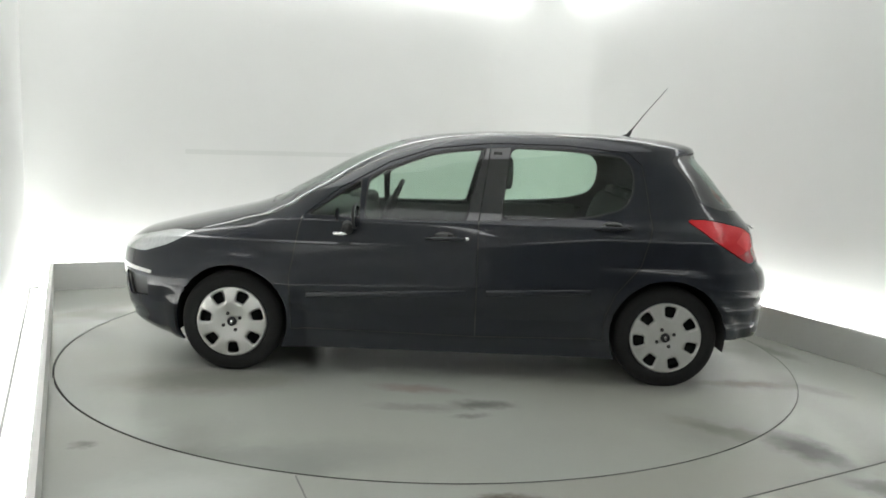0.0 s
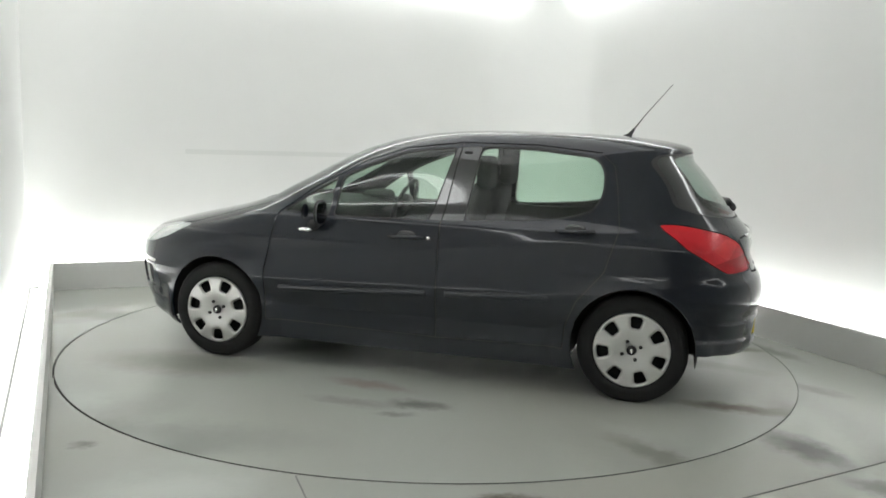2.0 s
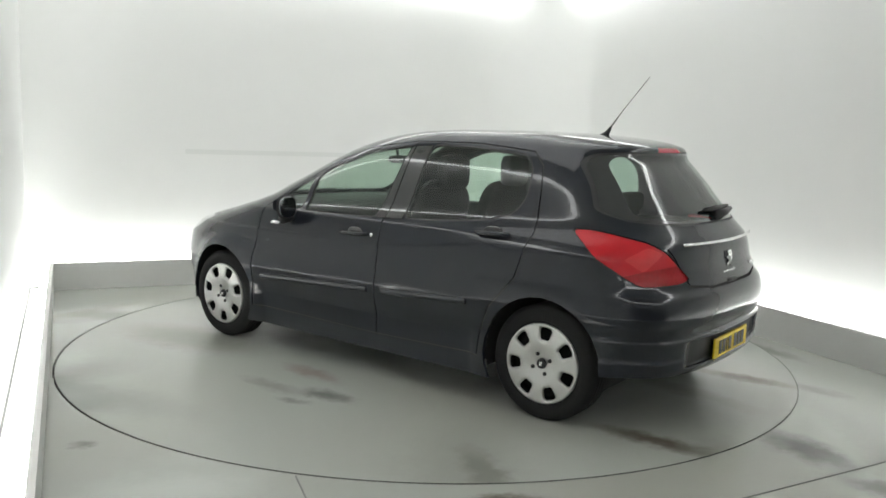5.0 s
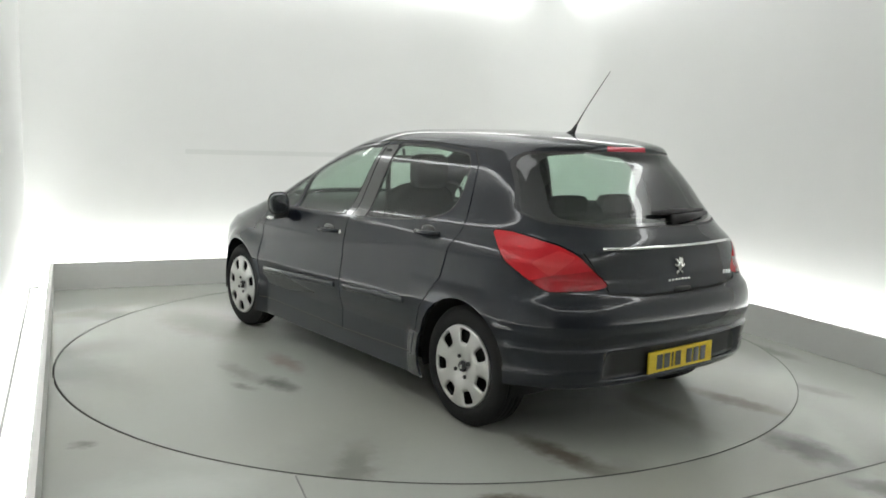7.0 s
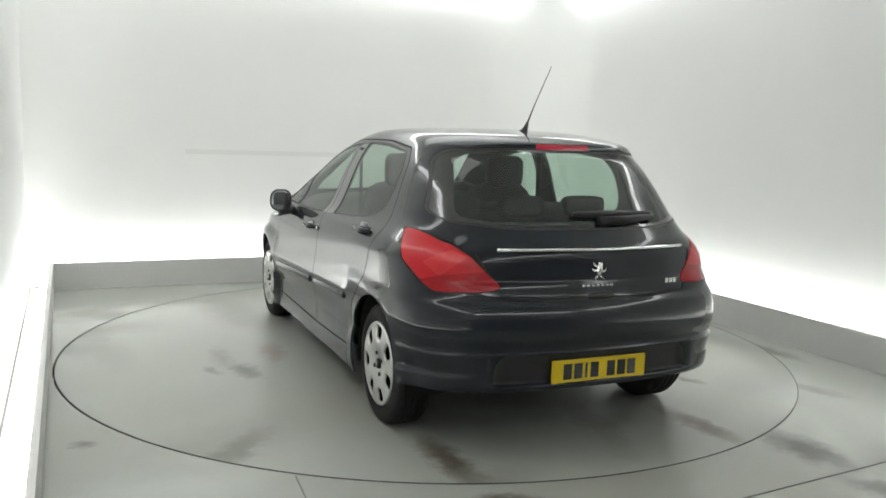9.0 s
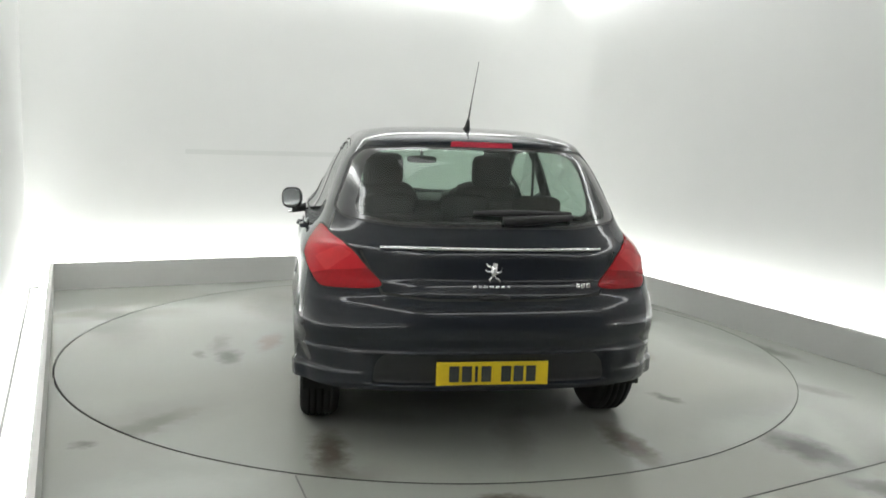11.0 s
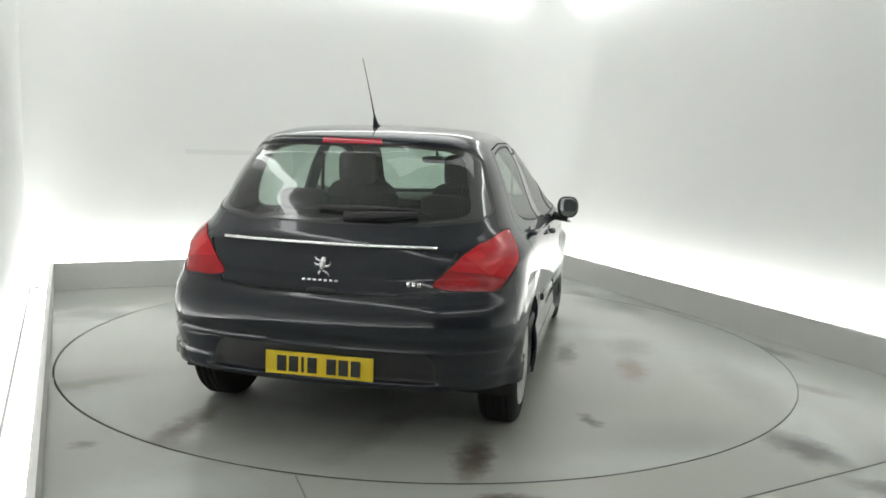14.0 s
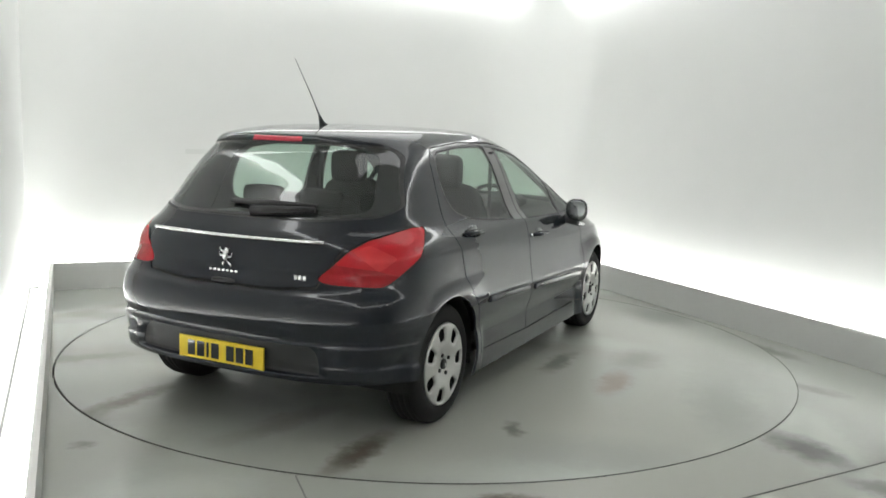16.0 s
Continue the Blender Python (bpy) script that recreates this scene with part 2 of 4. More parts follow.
def build_room():
    runs = [("left", LEFT, FRONT, BACK), ("back", BACK, LEFT, RIGHT), ("right", RIGHT, BACK, FRONT)]
    cove_light(FRONT, RIGHT, LEFT)
    corners = [meet(pushed(a, TROUGH), pushed(b, TROUGH)) for a, b in ((FRONT, LEFT), (LEFT, BACK), (BACK, RIGHT), (RIGHT, FRONT))]
    # floor with a round pit for the turntable
    seg = 160
    bm = bmesh.new()
    ring = [bm.verts.new((PIT_X + (TABLE_R + 0.0050) * math.cos(2 * math.pi * k / seg), PIT_Y + (TABLE_R + 0.0050) * math.sin(2 * math.pi * k / seg), 0)) for k in range(seg)]
    low = [bm.verts.new((v.co.x, v.co.y, -0.06)) for v in ring]
    out = []
    for k in range(seg):
        d = Vector((math.cos(2 * math.pi * k / seg), math.sin(2 * math.pi * k / seg)))
        r = min((w[1] + TROUGH) / max(d.dot(w[0]), 1e-6) for w in (LEFT, BACK, RIGHT, FRONT) if d.dot(w[0]) > 1e-6)
        out.append(bm.verts.new((d.x * r, d.y * r, 0)))
    cs = [bm.verts.new((c.x, c.y, 0)) for c in corners]
    for k in range(seg):
        k2 = (k + 1) % seg
        bm.faces.new((ring[k], out[k], out[k2], ring[k2]))
        bm.faces.new((low[k], ring[k], ring[k2], low[k2]))
    for c in cs:
        ang = math.atan2(c.co.y, c.co.x) % (2 * math.pi)
        k = int(ang / (2 * math.pi) * seg)
        bm.faces.new((out[k], c, out[(k + 1) % seg]))
    bm.faces.new(low)
    bmesh.ops.recalc_face_normals(bm, faces=list(bm.faces))
    for f in bm.faces:
        if f.normal.z < -0.5:
            f.normal_flip()
    tagged(finish("floor", bm, M_FLOOR, smooth=False), "grey-green painted concrete floor with scuffs and stains", "floor", kind="structure")
    for nm, w, p, n in runs:
        tagged(strip("kerb_" + nm, w, p, n, 0.0, KERB_T, 0.0, KERB_H, M_KERB), "low painted kerb hiding the light trough", "kerb")
        strip("wall_" + nm, w, p, n, TROUGH, TROUGH + 0.12, -0.02, CEIL + 0.3, M_WALL, label="smooth white booth wall", category="wall")
        tagged(strip("wall_joint", w, p, n, TROUGH - 0.030, TROUGH - 0.016, 0.0, 0.004, M_GAP), "dark joint at the foot of the wall", "joint")
        tagged(strip("lit_tube", w, p, n, 0.06, 0.10, 0.05, 0.09, M_TUBE, kind="thing"), "glowing white light tube lying in the trough behind the kerb", "light tube", "trough lights")
        cove_light(w, p, n)
    # rounded corner between the back and the right wall
    fillet = 0.85
    c = meet(pushed(BACK, TROUGH - fillet), pushed(RIGHT, TROUGH - fillet))
    a_b, a_r = math.atan2(BACK[0].y, BACK[0].x), math.atan2(RIGHT[0].y, RIGHT[0].x)
    arc = [c + Vector((math.cos(a), math.sin(a))) * (fillet - 0.002) for a in np.linspace(a_r, a_b, 61)]
    bm = prism([*arc, meet(pushed(BACK, TROUGH - 0.002), pushed(RIGHT, TROUGH - 0.002))], -0.02, CEIL + 0.02)
    bmesh.ops.recalc_face_normals(bm, faces=list(bm.faces))
    tagged(finish("wall_corner", bm, M_WALL, smooth=False), "smooth rounded white wall corner", "wall", kind="structure")
    # a faint joint across the back wall
    d = Vector((BACK[0].y, -BACK[0].x))
    m0 = BACK[0] * (BACK[1] + TROUGH - 0.002)
    a, b = m0 - d * 1.25, m0 + d * 0.45
    bm = prism([a, b, b + BACK[0] * 0.02, a + BACK[0] * 0.02], 1.215, 1.26)
    bmesh.ops.recalc_face_normals(bm, faces=list(bm.faces))
    tagged(finish("wall_joint", bm, M_SEAM, smooth=False), "faint horizontal joint in the white wall", "joint", kind="structure")
    # unseen front wall, added: grey below, lighter above, to shape the car's reflections
    strip("wall_front", FRONT, RIGHT, LEFT, TROUGH, TROUGH + 0.12, -0.02, 2.0, M_UNSEEN_FRONT, label="plain grey lower wall added to close the unseen front", category="shutter")
    strip("wall_front_header", FRONT, RIGHT, LEFT, TROUGH, TROUGH + 0.12, 2.0, CEIL + 0.3, M_KERB, label="light grey upper wall added on the unseen front", category="wall")
    bm = prism([c * 1.02 for c in corners], CEIL, CEIL + 0.1)
    bmesh.ops.recalc_face_normals(bm, faces=list(bm.faces))
    tagged(finish("ceiling", bm, M_WALL, smooth=False), "white booth ceiling", "ceiling", kind="structure")
    yaw = math.degrees(math.atan2(BACK[0].y, BACK[0].x)) - 90
    lamp = tagged(new("ceiling_light"), "large glowing ceiling light panel in a white frame", "ceiling light")
    lamp.matrix_basis = pose(0, 0, CEIL - 0.03, 0, 0, yaw)
    part("diffuser", box(2.6, 3.6, 0.02, bevel=0.004), M_PANEL, lamp, "glowing white diffuser", smooth=False)
    for nm, sx, sy, px, py in (("frame", 2.72, 0.05, 0, 1.83), ("frame", 2.72, 0.05, 0, -1.83), ("frame", 0.05, 3.6, 1.335, 0), ("frame", 0.05, 3.6, -1.335, 0)):
        part(nm, box(sx, sy, 0.05, (px, py, 0), 0.006), M_KERB, lamp, smooth=False)
    # saw cuts in the floor
    for nm, a, b in (("floor_joint", (1.0, -2.66), (2.6, -1.81)), ("floor_joint", (-0.55, -2.39), (-0.44, -2.69))):
        d = Vector((b[0] - a[0], b[1] - a[1])).normalized()
        s = Vector((-d.y, d.x)) * 0.003
        pts = [Vector(a) - s, Vector(b) - s, Vector(b) + s, Vector(a) + s]
        tagged(finish(nm, prism(pts, -0.004, 0.003), M_CUT, smooth=False), "dark saw-cut joint in the floor", "joint", kind="structure")


def build_turntable():
    table = tagged(new("turntable"), "large round grey painted turntable flush with the floor", "turntable")
    bm = bmesh.new()
    seg = 160
    rim = [bm.verts.new((TABLE_R * math.cos(2 * math.pi * k / seg), TABLE_R * math.sin(2 * math.pi * k / seg), 0.0)) for k in range(seg)]
    low = [bm.verts.new((v.co.x, v.co.y, -0.05)) for v in rim]
    bm.faces.new(rim)
    for k in range(seg):
        bm.faces.new((low[k], low[(k + 1) % seg], rim[(k + 1) % seg], rim[k]))
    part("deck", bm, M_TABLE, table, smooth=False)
    bm = lathe([(-0.05, TABLE_R + 0.0), (0.0015, TABLE_R + 0.0), (0.0015, TABLE_R - 0.003), (-0.05, TABLE_R - 0.003)], 160)
    bmesh.ops.rotate(bm, verts=list(bm.verts), matrix=Matrix.Rotation(radians(90), 3, "X"))
    part("edge_ring", bm, M_GAP, table, "dark steel edge ring")
    return table


# ---- the car ----
def pchip(xs, ys, t):
    xs, ys, t = np.asarray(xs, float), np.asarray(ys, float), np.asarray(t, float)
    h, d = np.diff(xs), np.diff(ys) / np.diff(xs)
    m = np.zeros_like(ys)
    m[0], m[-1] = d[0], d[-1]
    for i in range(1, len(xs) - 1):
        m[i] = 0 if d[i - 1] * d[i] <= 0 else 2 * d[i - 1] * d[i] / (d[i - 1] + d[i])
    k = np.clip(np.searchsorted(xs, t) - 1, 0, len(xs) - 2)
    s = (t - xs[k]) / h[k]
    return ((1 + 2 * s) * (1 - s) ** 2 * ys[k] + s * (1 - s) ** 2 * h[k] * m[k] + s * s * (3 - 2 * s) * ys[k + 1] + s * s * (s - 1) * h[k] * m[k + 1])


# body section by section: height, nose, tail, half width
SHELL = {
    "z": (0.17, 0.20, 0.240, 0.268, 0.30, 0.335, 0.35, 0.38, 0.395, 0.42, 0.45, 0.475, 0.485, 0.497, 0.512, 0.535, 0.56, 0.60, 0.64, 0.70, 0.735, 0.79, 0.815, 0.85, 0.90, 0.94, 0.975, 1.005, 1.04, 1.10, 1.17, 1.24, 1.31, 1.365, 1.405, 1.43, 1.45, 1.468, 1.482, 1.494, 1.503, 1.507),
    "nose": (2.02, 2.10, 2.16, 2.17, 2.185, 2.201, 2.204, 2.209, 2.212, 2.215, 2.218, 2.219, 2.22, 2.221, 2.222, 2.224, 2.225, 2.222, 2.215, 2.19, 2.15, 2.06, 1.97, 1.84, 1.63, 1.46, 1.33, 1.24, 1.15, 1.05, 0.92, 0.80, 0.67, 0.55, 0.43, 0.34, 0.25, 0.14, 0.02, -0.12, -0.30, -0.45),
    "tail": (-1.86, -1.90, -1.935, -1.96, -1.985, -2.002, -2.004, -2.007, -2.009, -2.011, -2.013, -2.015, -2.014, -2.003, -2.003, -2.012, -2.022, -2.027, -2.024, -2.003, -1.972, -1.955, -1.945, -1.94, -1.935, -1.925, -1.905, -1.88, -1.85, -1.80, -1.74, -1.685, -1.625, -1.578, -1.572, -1.562, -1.515, -1.43, -1.32, -1.17, -1.0, -0.85),
    "wide": (0.80, 0.839, 0.849, 0.841, 0.847, 0.857, 0.861, 0.869, 0.872, 0.878, 0.887, 0.893, 0.895, 0.897, 0.899, 0.901, 0.902, 0.898, 0.892, 0.888, 0.887, 0.886, 0.884, 0.880, 0.866, 0.843, 0.811, 0.786, 0.766, 0.742, 0.716, 0.690, 0.660, 0.628, 0.602, 0.582, 0.560, 0.532, 0.49, 0.41, 0.27, 0.12),
}
FLAT_FRONT = ((0.17, 0.70, 0.88, 1.0, 1.1, 1.2, 1.3, 1.4, 1.507), (0.9, 0.9, 0.8, 0.6, 0.35, 0.05, -0.15, -0.35, -0.55))
FLAT_REAR = ((0.17, 0.9, 1.0, 1.2, 1.35, 1.43, 1.507), (-0.9, -0.9, -0.95, -1.0, -0.95, -0.85, -0.65))
HUB_X, HUB_Z, TYRE_R, TRACK = 1.304, 0.303, 0.308, 0.765


def eased(v, a, b):
    """0 at a, 1 at b, smooth between."""
    k = min(max((v - a) / (b - a), 0.0), 1.0)
    return k * k * (3 - 2 * k)


def side_width(x, z, plain):
    """Half width along the flank: a shoulder line that climbs to the rear, a hollow below it, a low crease, and flared arches."""
    shoulder = 0.781 - 0.114 * min(max(x, -0.9), 1.05)
    crease = 0.568 - 0.02 * min(max(x, -1.0), 1.0)
    wide = plain
    if shoulder < z < 0.94:
        wide = 0.843 + 0.033 * ((0.94 - z) / (0.94 - shoulder)) ** 0.85
    elif crease < z <= shoulder:
        k = (shoulder - z) / (shoulder - crease)
        wide = 0.876 + 0.011 * k + 0.017 * k * k
    for hx in (HUB_X, -HUB_X):
        wide = max(wide, 0.870 + 0.036 * eased(math.hypot(x - hx, z - HUB_Z), 0.455, 0.385)) if z < 0.8 else wide
    return wide


def shell_mesh():
    """The closed outer skin: sections by height, with flared arches, a lip behind the rear wheels and a plate recess."""
    idx = np.arange(len(SHELL["z"]))
    t = np.linspace(0, len(idx) - 1, 3 * (len(idx) - 1) + 1)
    z, xf, xr, w = (pchip(idx, SHELL[k], t) for k in ("z", "nose", "tail", "wide"))
    mf, mr = np.interp(z, *FLAT_FRONT), np.interp(z, *FLAT_REAR)
    nf, ns, nr = 30, 56, 40
    bm = bmesh.new()
    rows = []
    for k in range(len(t)):
        half = []
        pr = float(np.interp(z[k], (0.17, 0.7, 1.0, 1.3, 1.42, 1.48), (7.5, 7.5, 5.0, 4.5, 4.5, 2.6)))
        pf = float(np.interp(z[k], (0.17, 0.7, 0.9, 1.05, 1.2, 1.45), (3.2, 3.2, 2.8, 3.6, 3.6, 2.6)))
        for i in range(nf):
            a = math.pi / 2 * (i / nf)
            half.append((mf[k] + (xf[k] - mf[k]) * math.cos(a) ** (2 / pf), w[k] * math.sin(a) ** (2 / 2.2)))
        for i in range(ns):
            half.append((mf[k] + (mr[k] - mf[k]) * i / ns, w[k]))
        for i in range(nr + 1):
            a = math.pi / 2 * (1 - i / nr)
            half.append((mr[k] + (xr[k] - mr[k]) * max(math.cos(a), 0) ** (2 / pr), w[k] * max(math.sin(a), 0) ** (2 / 2.6)))
        loop = []
        for x, y in half:
            zz = z[k]
            if y > 0.4:
                y *= 1 + (side_width(x, zz, w[k]) / w[k] - 1) * eased(y / w[k], 0.55, 0.9)
                if x < -1.5:
                    y += 0.014 * eased(zz, 0.402, 0.378)
            if x < -1.7:
                x += 0.034 * eased(y, 0.575, 0.50) * eased(zz, 0.338, 0.35) * eased(zz, 0.487, 0.476)
            loop.append((x, y, zz))
        ring = [bm.verts.new(p) for p in loop]
        ring += [bm.verts.new((p[0], -p[1], p[2])) for p in loop[-2:0:-1]]
        rows.append(ring)
    n = len(rows[0])
    for a, b in zip(rows, rows[1:]):
        for i in range(n):
            j = (i + 1) % n
            bm.faces.new((a[i], b[i], b[j], a[j]))
    bm.faces.new(rows[-1])
    bmesh.ops.recalc_face_normals(bm, faces=list(bm.faces))
    bm.normal_update()
    keep = bm.verts.layers.float_vector.new("smooth")
    for q in bm.verts:
        q[keep] = q.normal
    return bm


def convex(poly):
    n, sign = len(poly), 0
    for i in range(n):
        (ax, ay), (bx, by), (cx, cy) = poly[i], poly[(i + 1) % n], poly[(i + 2) % n]
        c = (bx - ax) * (cy - by) - (by - ay) * (cx - bx)
        if abs(c) > 1e-9:
            if sign and c * sign < 0:
                return False
            sign = c
    return True


def carve(bm, lay, poly, u, v, tag, keep, sources=(0,)):
    """Cut the outline poly, seen along the cross of u and v, into the shell and mark what lies inside it."""
    u, v = Vector(u).normalized(), Vector(v).normalized()
    if not convex(poly):
        for tri in tessellate_polygon([[Vector((p[0], p[1], 0)) for p in poly]]):
            carve(bm, lay, [poly[i] for i in tri], u, v, tag, keep, sources)
        return
    area = sum(poly[i][0] * poly[(i + 1) % len(poly)][1] - poly[(i + 1) % len(poly)][0] * poly[i][1] for i in range(len(poly)))
    if area < 0:
        poly = poly[::-1]
    lo_u, hi_u = min(p[0] for p in poly), max(p[0] for p in poly)
    lo_v, hi_v = min(p[1] for p in poly), max(p[1] for p in poly)
    inside = []
    for f in bm.faces:
        if f[lay] in sources and keep(f.calc_center_median()):
            us, vs = [q.co.dot(u) for q in f.verts], [q.co.dot(v) for q in f.verts]
            if max(us) >= lo_u and min(us) <= hi_u and max(vs) >= lo_v and min(vs) <= hi_v:
                inside.append(f)
    for i in range(len(poly)):
        if not inside:
            break
        p, q = poly[i], poly[(i + 1) % len(poly)]
        d = (q[0] - p[0], q[1] - p[1])
        if math.hypot(*d) < 1e-6:
            continue
        no = (u * d[1] - v * d[0]).normalized()
        co = u * p[0] + v * p[1]
        geom = list({e for f in inside for e in f.edges}) + list({w for f in inside for w in f.verts}) + inside
        res = bmesh.ops.bisect_plane(bm, geom=geom, dist=1e-5, plane_co=co, plane_no=no)
        inside = [g for g in res["geom"] if isinstance(g, bmesh.types.BMFace) and (g.calc_center_median() - co).dot(no) < 0]
    for f in inside:
        f[lay] = tag


def rounded(points, r, n=3):
    """Round the corners of an outline."""
    out = []
    m = len(points)
    for i in range(m):
        a, b, c = Vector(points[i - 1]), Vector(points[i]), Vector(points[(i + 1) % m])
        k = min(r, 0.45 * (a - b).length, 0.45 * (c - b).length)
        p, q = b + (a - b).normalized() * k, b + (c - b).normalized() * k
        for s in range(n + 1):
            w = s / n
            out.append(tuple((1 - w) ** 2 * p + 2 * w * (1 - w) * b + w * w * q))
    return out


X, Y, Z = (1, 0, 0), (0, 1, 0), (0, 0, 1)
(T_BODY, T_GAP, T_FDOOR, T_RDOOR, T_FGLASS, T_RGLASS, T_QGLASS, T_PILLAR, T_WIND, T_BACK, T_LAMP, T_LAMP2, T_HEAD, T_BONNET, T_GATE, T_GRILLE, T_ARCH, T_FBUMP,
 T_RBUMP, T_DIFF, T_SEAL, T_FOG, T_FRIT, T_BRAKE, T_LAMP3, T_TRIM) = range(26)


def seam(bm, lay, pts, u, v, keep, sources, half=0.0035):
    for a, b in zip(pts, pts[1:]):
        a, b = Vector(a), Vector(b)
        d = (b - a).normalized()
        s = Vector((-d.y, d.x)) * half
        a, b = a - d * half * 0.5, b + d * half * 0.5
        carve(bm, lay, [tuple(a - s), tuple(b - s), tuple(b + s), tuple(a + s)], u, v, T_GAP, keep, sources)


def extract(src, lay, tag, side=0, depth=0.0):
    out = src.copy()
    lay2 = out.faces.layers.int["tag"]
    tags = tag if isinstance(tag, tuple) else (tag,)
    bad = [f for f in out.faces if f[lay2] not in tags or (side and f.calc_center_median().y * side < 0)]
    bmesh.ops.delete(out, geom=bad, context="FACES")
    if depth:
        keep = out.verts.layers.float_vector["smooth"]
        for q in out.verts:
            q.co -= q[keep].normalized() * depth
    return out


def panel(name, bm, mat, parent, label="", t=0.014):
    """A sheet of the shell with its smooth normals, a rim and an inner face of its own."""
    keep = bm.verts.layers.float_vector["smooth"]
    outer = list(bm.faces)
    rims = [e for e in bm.edges if e.is_boundary]
    inner, normals = {}, {}
    if t:
        for q in list(bm.verts):
            w = bm.verts.new(q.co - q[keep].normalized() * t)
            w[keep] = -q[keep]
            inner[q] = w
        for f in outer:
            bm.faces.new([inner[q] for q in reversed(f.verts)])
        for e in rims:
            a, b = e.verts
            f = e.link_faces[0]
            ls = [l for l in f.loops if l.edge == e][0]
            a, b = ls.vert, ls.link_loop_next.vert
            pts = [bm.verts.new(p.co) for p in (b, a, inner[a], inner[b])]
            g = bm.faces.new(pts)
            g.normal_update()
            for p in pts:
                p[keep] = g.normal
    bm.verts.index_update()
    vec = [tuple(q[keep].normalized()) for q in bm.verts]
    ob = part(name, bm, mat, parent, label)
    ob.data.normals_split_custom_set_from_vertices(vec)
    return ob


def thick(ob, t=0.012):
    m = ob.modifiers.new("thickness", "SOLIDIFY")
    m.thickness, m.offset = t, -1
    return ob


def grown(points, by):
    """An outline moved outwards by a margin."""
    c = Vector((sum(p[0] for p in points) / len(points), sum(p[1] for p in points) / len(points)))
    area = sum(points[i - 1][0] * points[i][1] - points[i][0] * points[i - 1][1] for i in range(len(points)))
    k = 1 if area > 0 else -1
    out = []
    for i in range(len(points)):
        p0, p1, p2 = Vector(points[i - 1]), Vector(points[i]), Vector(points[(i + 1) % len(points)])
        d1, d2 = (p1 - p0).normalized(), (p2 - p1).normalized()
        n = Vector((d1.y + d2.y, -d1.x - d2.x)) * k
        n.normalize()
        out.append(tuple(p1 + n * by))
    return out


FRONT_PANE = [(0.515, 0.958), (-0.085, 0.966), (-0.195, 1.388), (0.0, 1.368), (0.138, 1.344), (0.375, 1.254), (0.505, 1.188)]
REAR_PANE = [(-0.300, 0.974), (-0.60, 0.990), (-0.86, 1.014), (-1.03, 1.061), (-1.085, 1.15), (-1.085, 1.286), (-1.03, 1.361), (-0.68, 1.394), (-0.355, 1.401)]
QUARTER_PANE = [(0.855, 0.971), (0.555, 0.961), (0.555, 1.176)]
REAR_PANE_BACK = [(-0.705, 1.100), (-0.665, 1.068), (-0.42, 1.045), (0.42, 1.045), (0.665, 1.068), (0.705, 1.100), (0.615, 1.335), (0.56, 1.382), (0.3, 1.398), (-0.3, 1.398), (-0.56, 1.382), (-0.615, 1.335)]
REAR_PANE_CLEAR = [(-0.63, 1.085), (-0.42, 1.058), (0.42, 1.058), (0.63, 1.085), (0.555, 1.335), (0.49, 1.376), (0.3, 1.389), (-0.3, 1.389), (-0.49, 1.376), (-0.555, 1.335)]
LAMP_LOW = [(1.04, 0.80), (1.10, 0.75), (1.36, 0.755), (1.41, 0.772), (1.335, 0.855), (1.17, 0.832)]
TAIL_LAMP = [(0.815, 1.008), (0.915, 1.010), (1.014, 0.996), (1.179, 0.962), (1.270, 0.920), (1.405, 0.782), (1.36, 0.768), (1.15, 0.760), (1.08, 0.795), (0.925, 0.885)]
LAMP_BAND = [(1.06, 0.885), (1.18, 0.945), (1.262, 0.915), (1.16, 0.825)]
DOOR_F = [(0.935, 0.285), (0.955, 0.60), (0.90, 0.915), (0.875, 0.966), (0.70, 1.111), (0.39, 1.288), (0.13, 1.378), (-0.23, 1.421), (-0.165, 0.955), (-0.165, 0.27)]
DOOR_R = [(-0.165, 0.27), (-0.165, 0.955), (-0.24, 1.421), (-0.68, 1.421), (-1.06, 1.388), (-1.14, 1.316), (-1.165, 1.195), (-1.195, 0.965), (-1.13, 0.735), (-0.985, 0.56), (-0.93, 0.42), (-0.92, 0.285)]
GATE = [(-0.72, 1.376), (-0.72, 1.08), (-0.60, 0.93), (-0.505, 0.750), (-0.3, 0.728), (0.3, 0.728), (0.505, 0.750), (0.60, 0.93), (0.72, 1.08), (0.72, 1.376)]


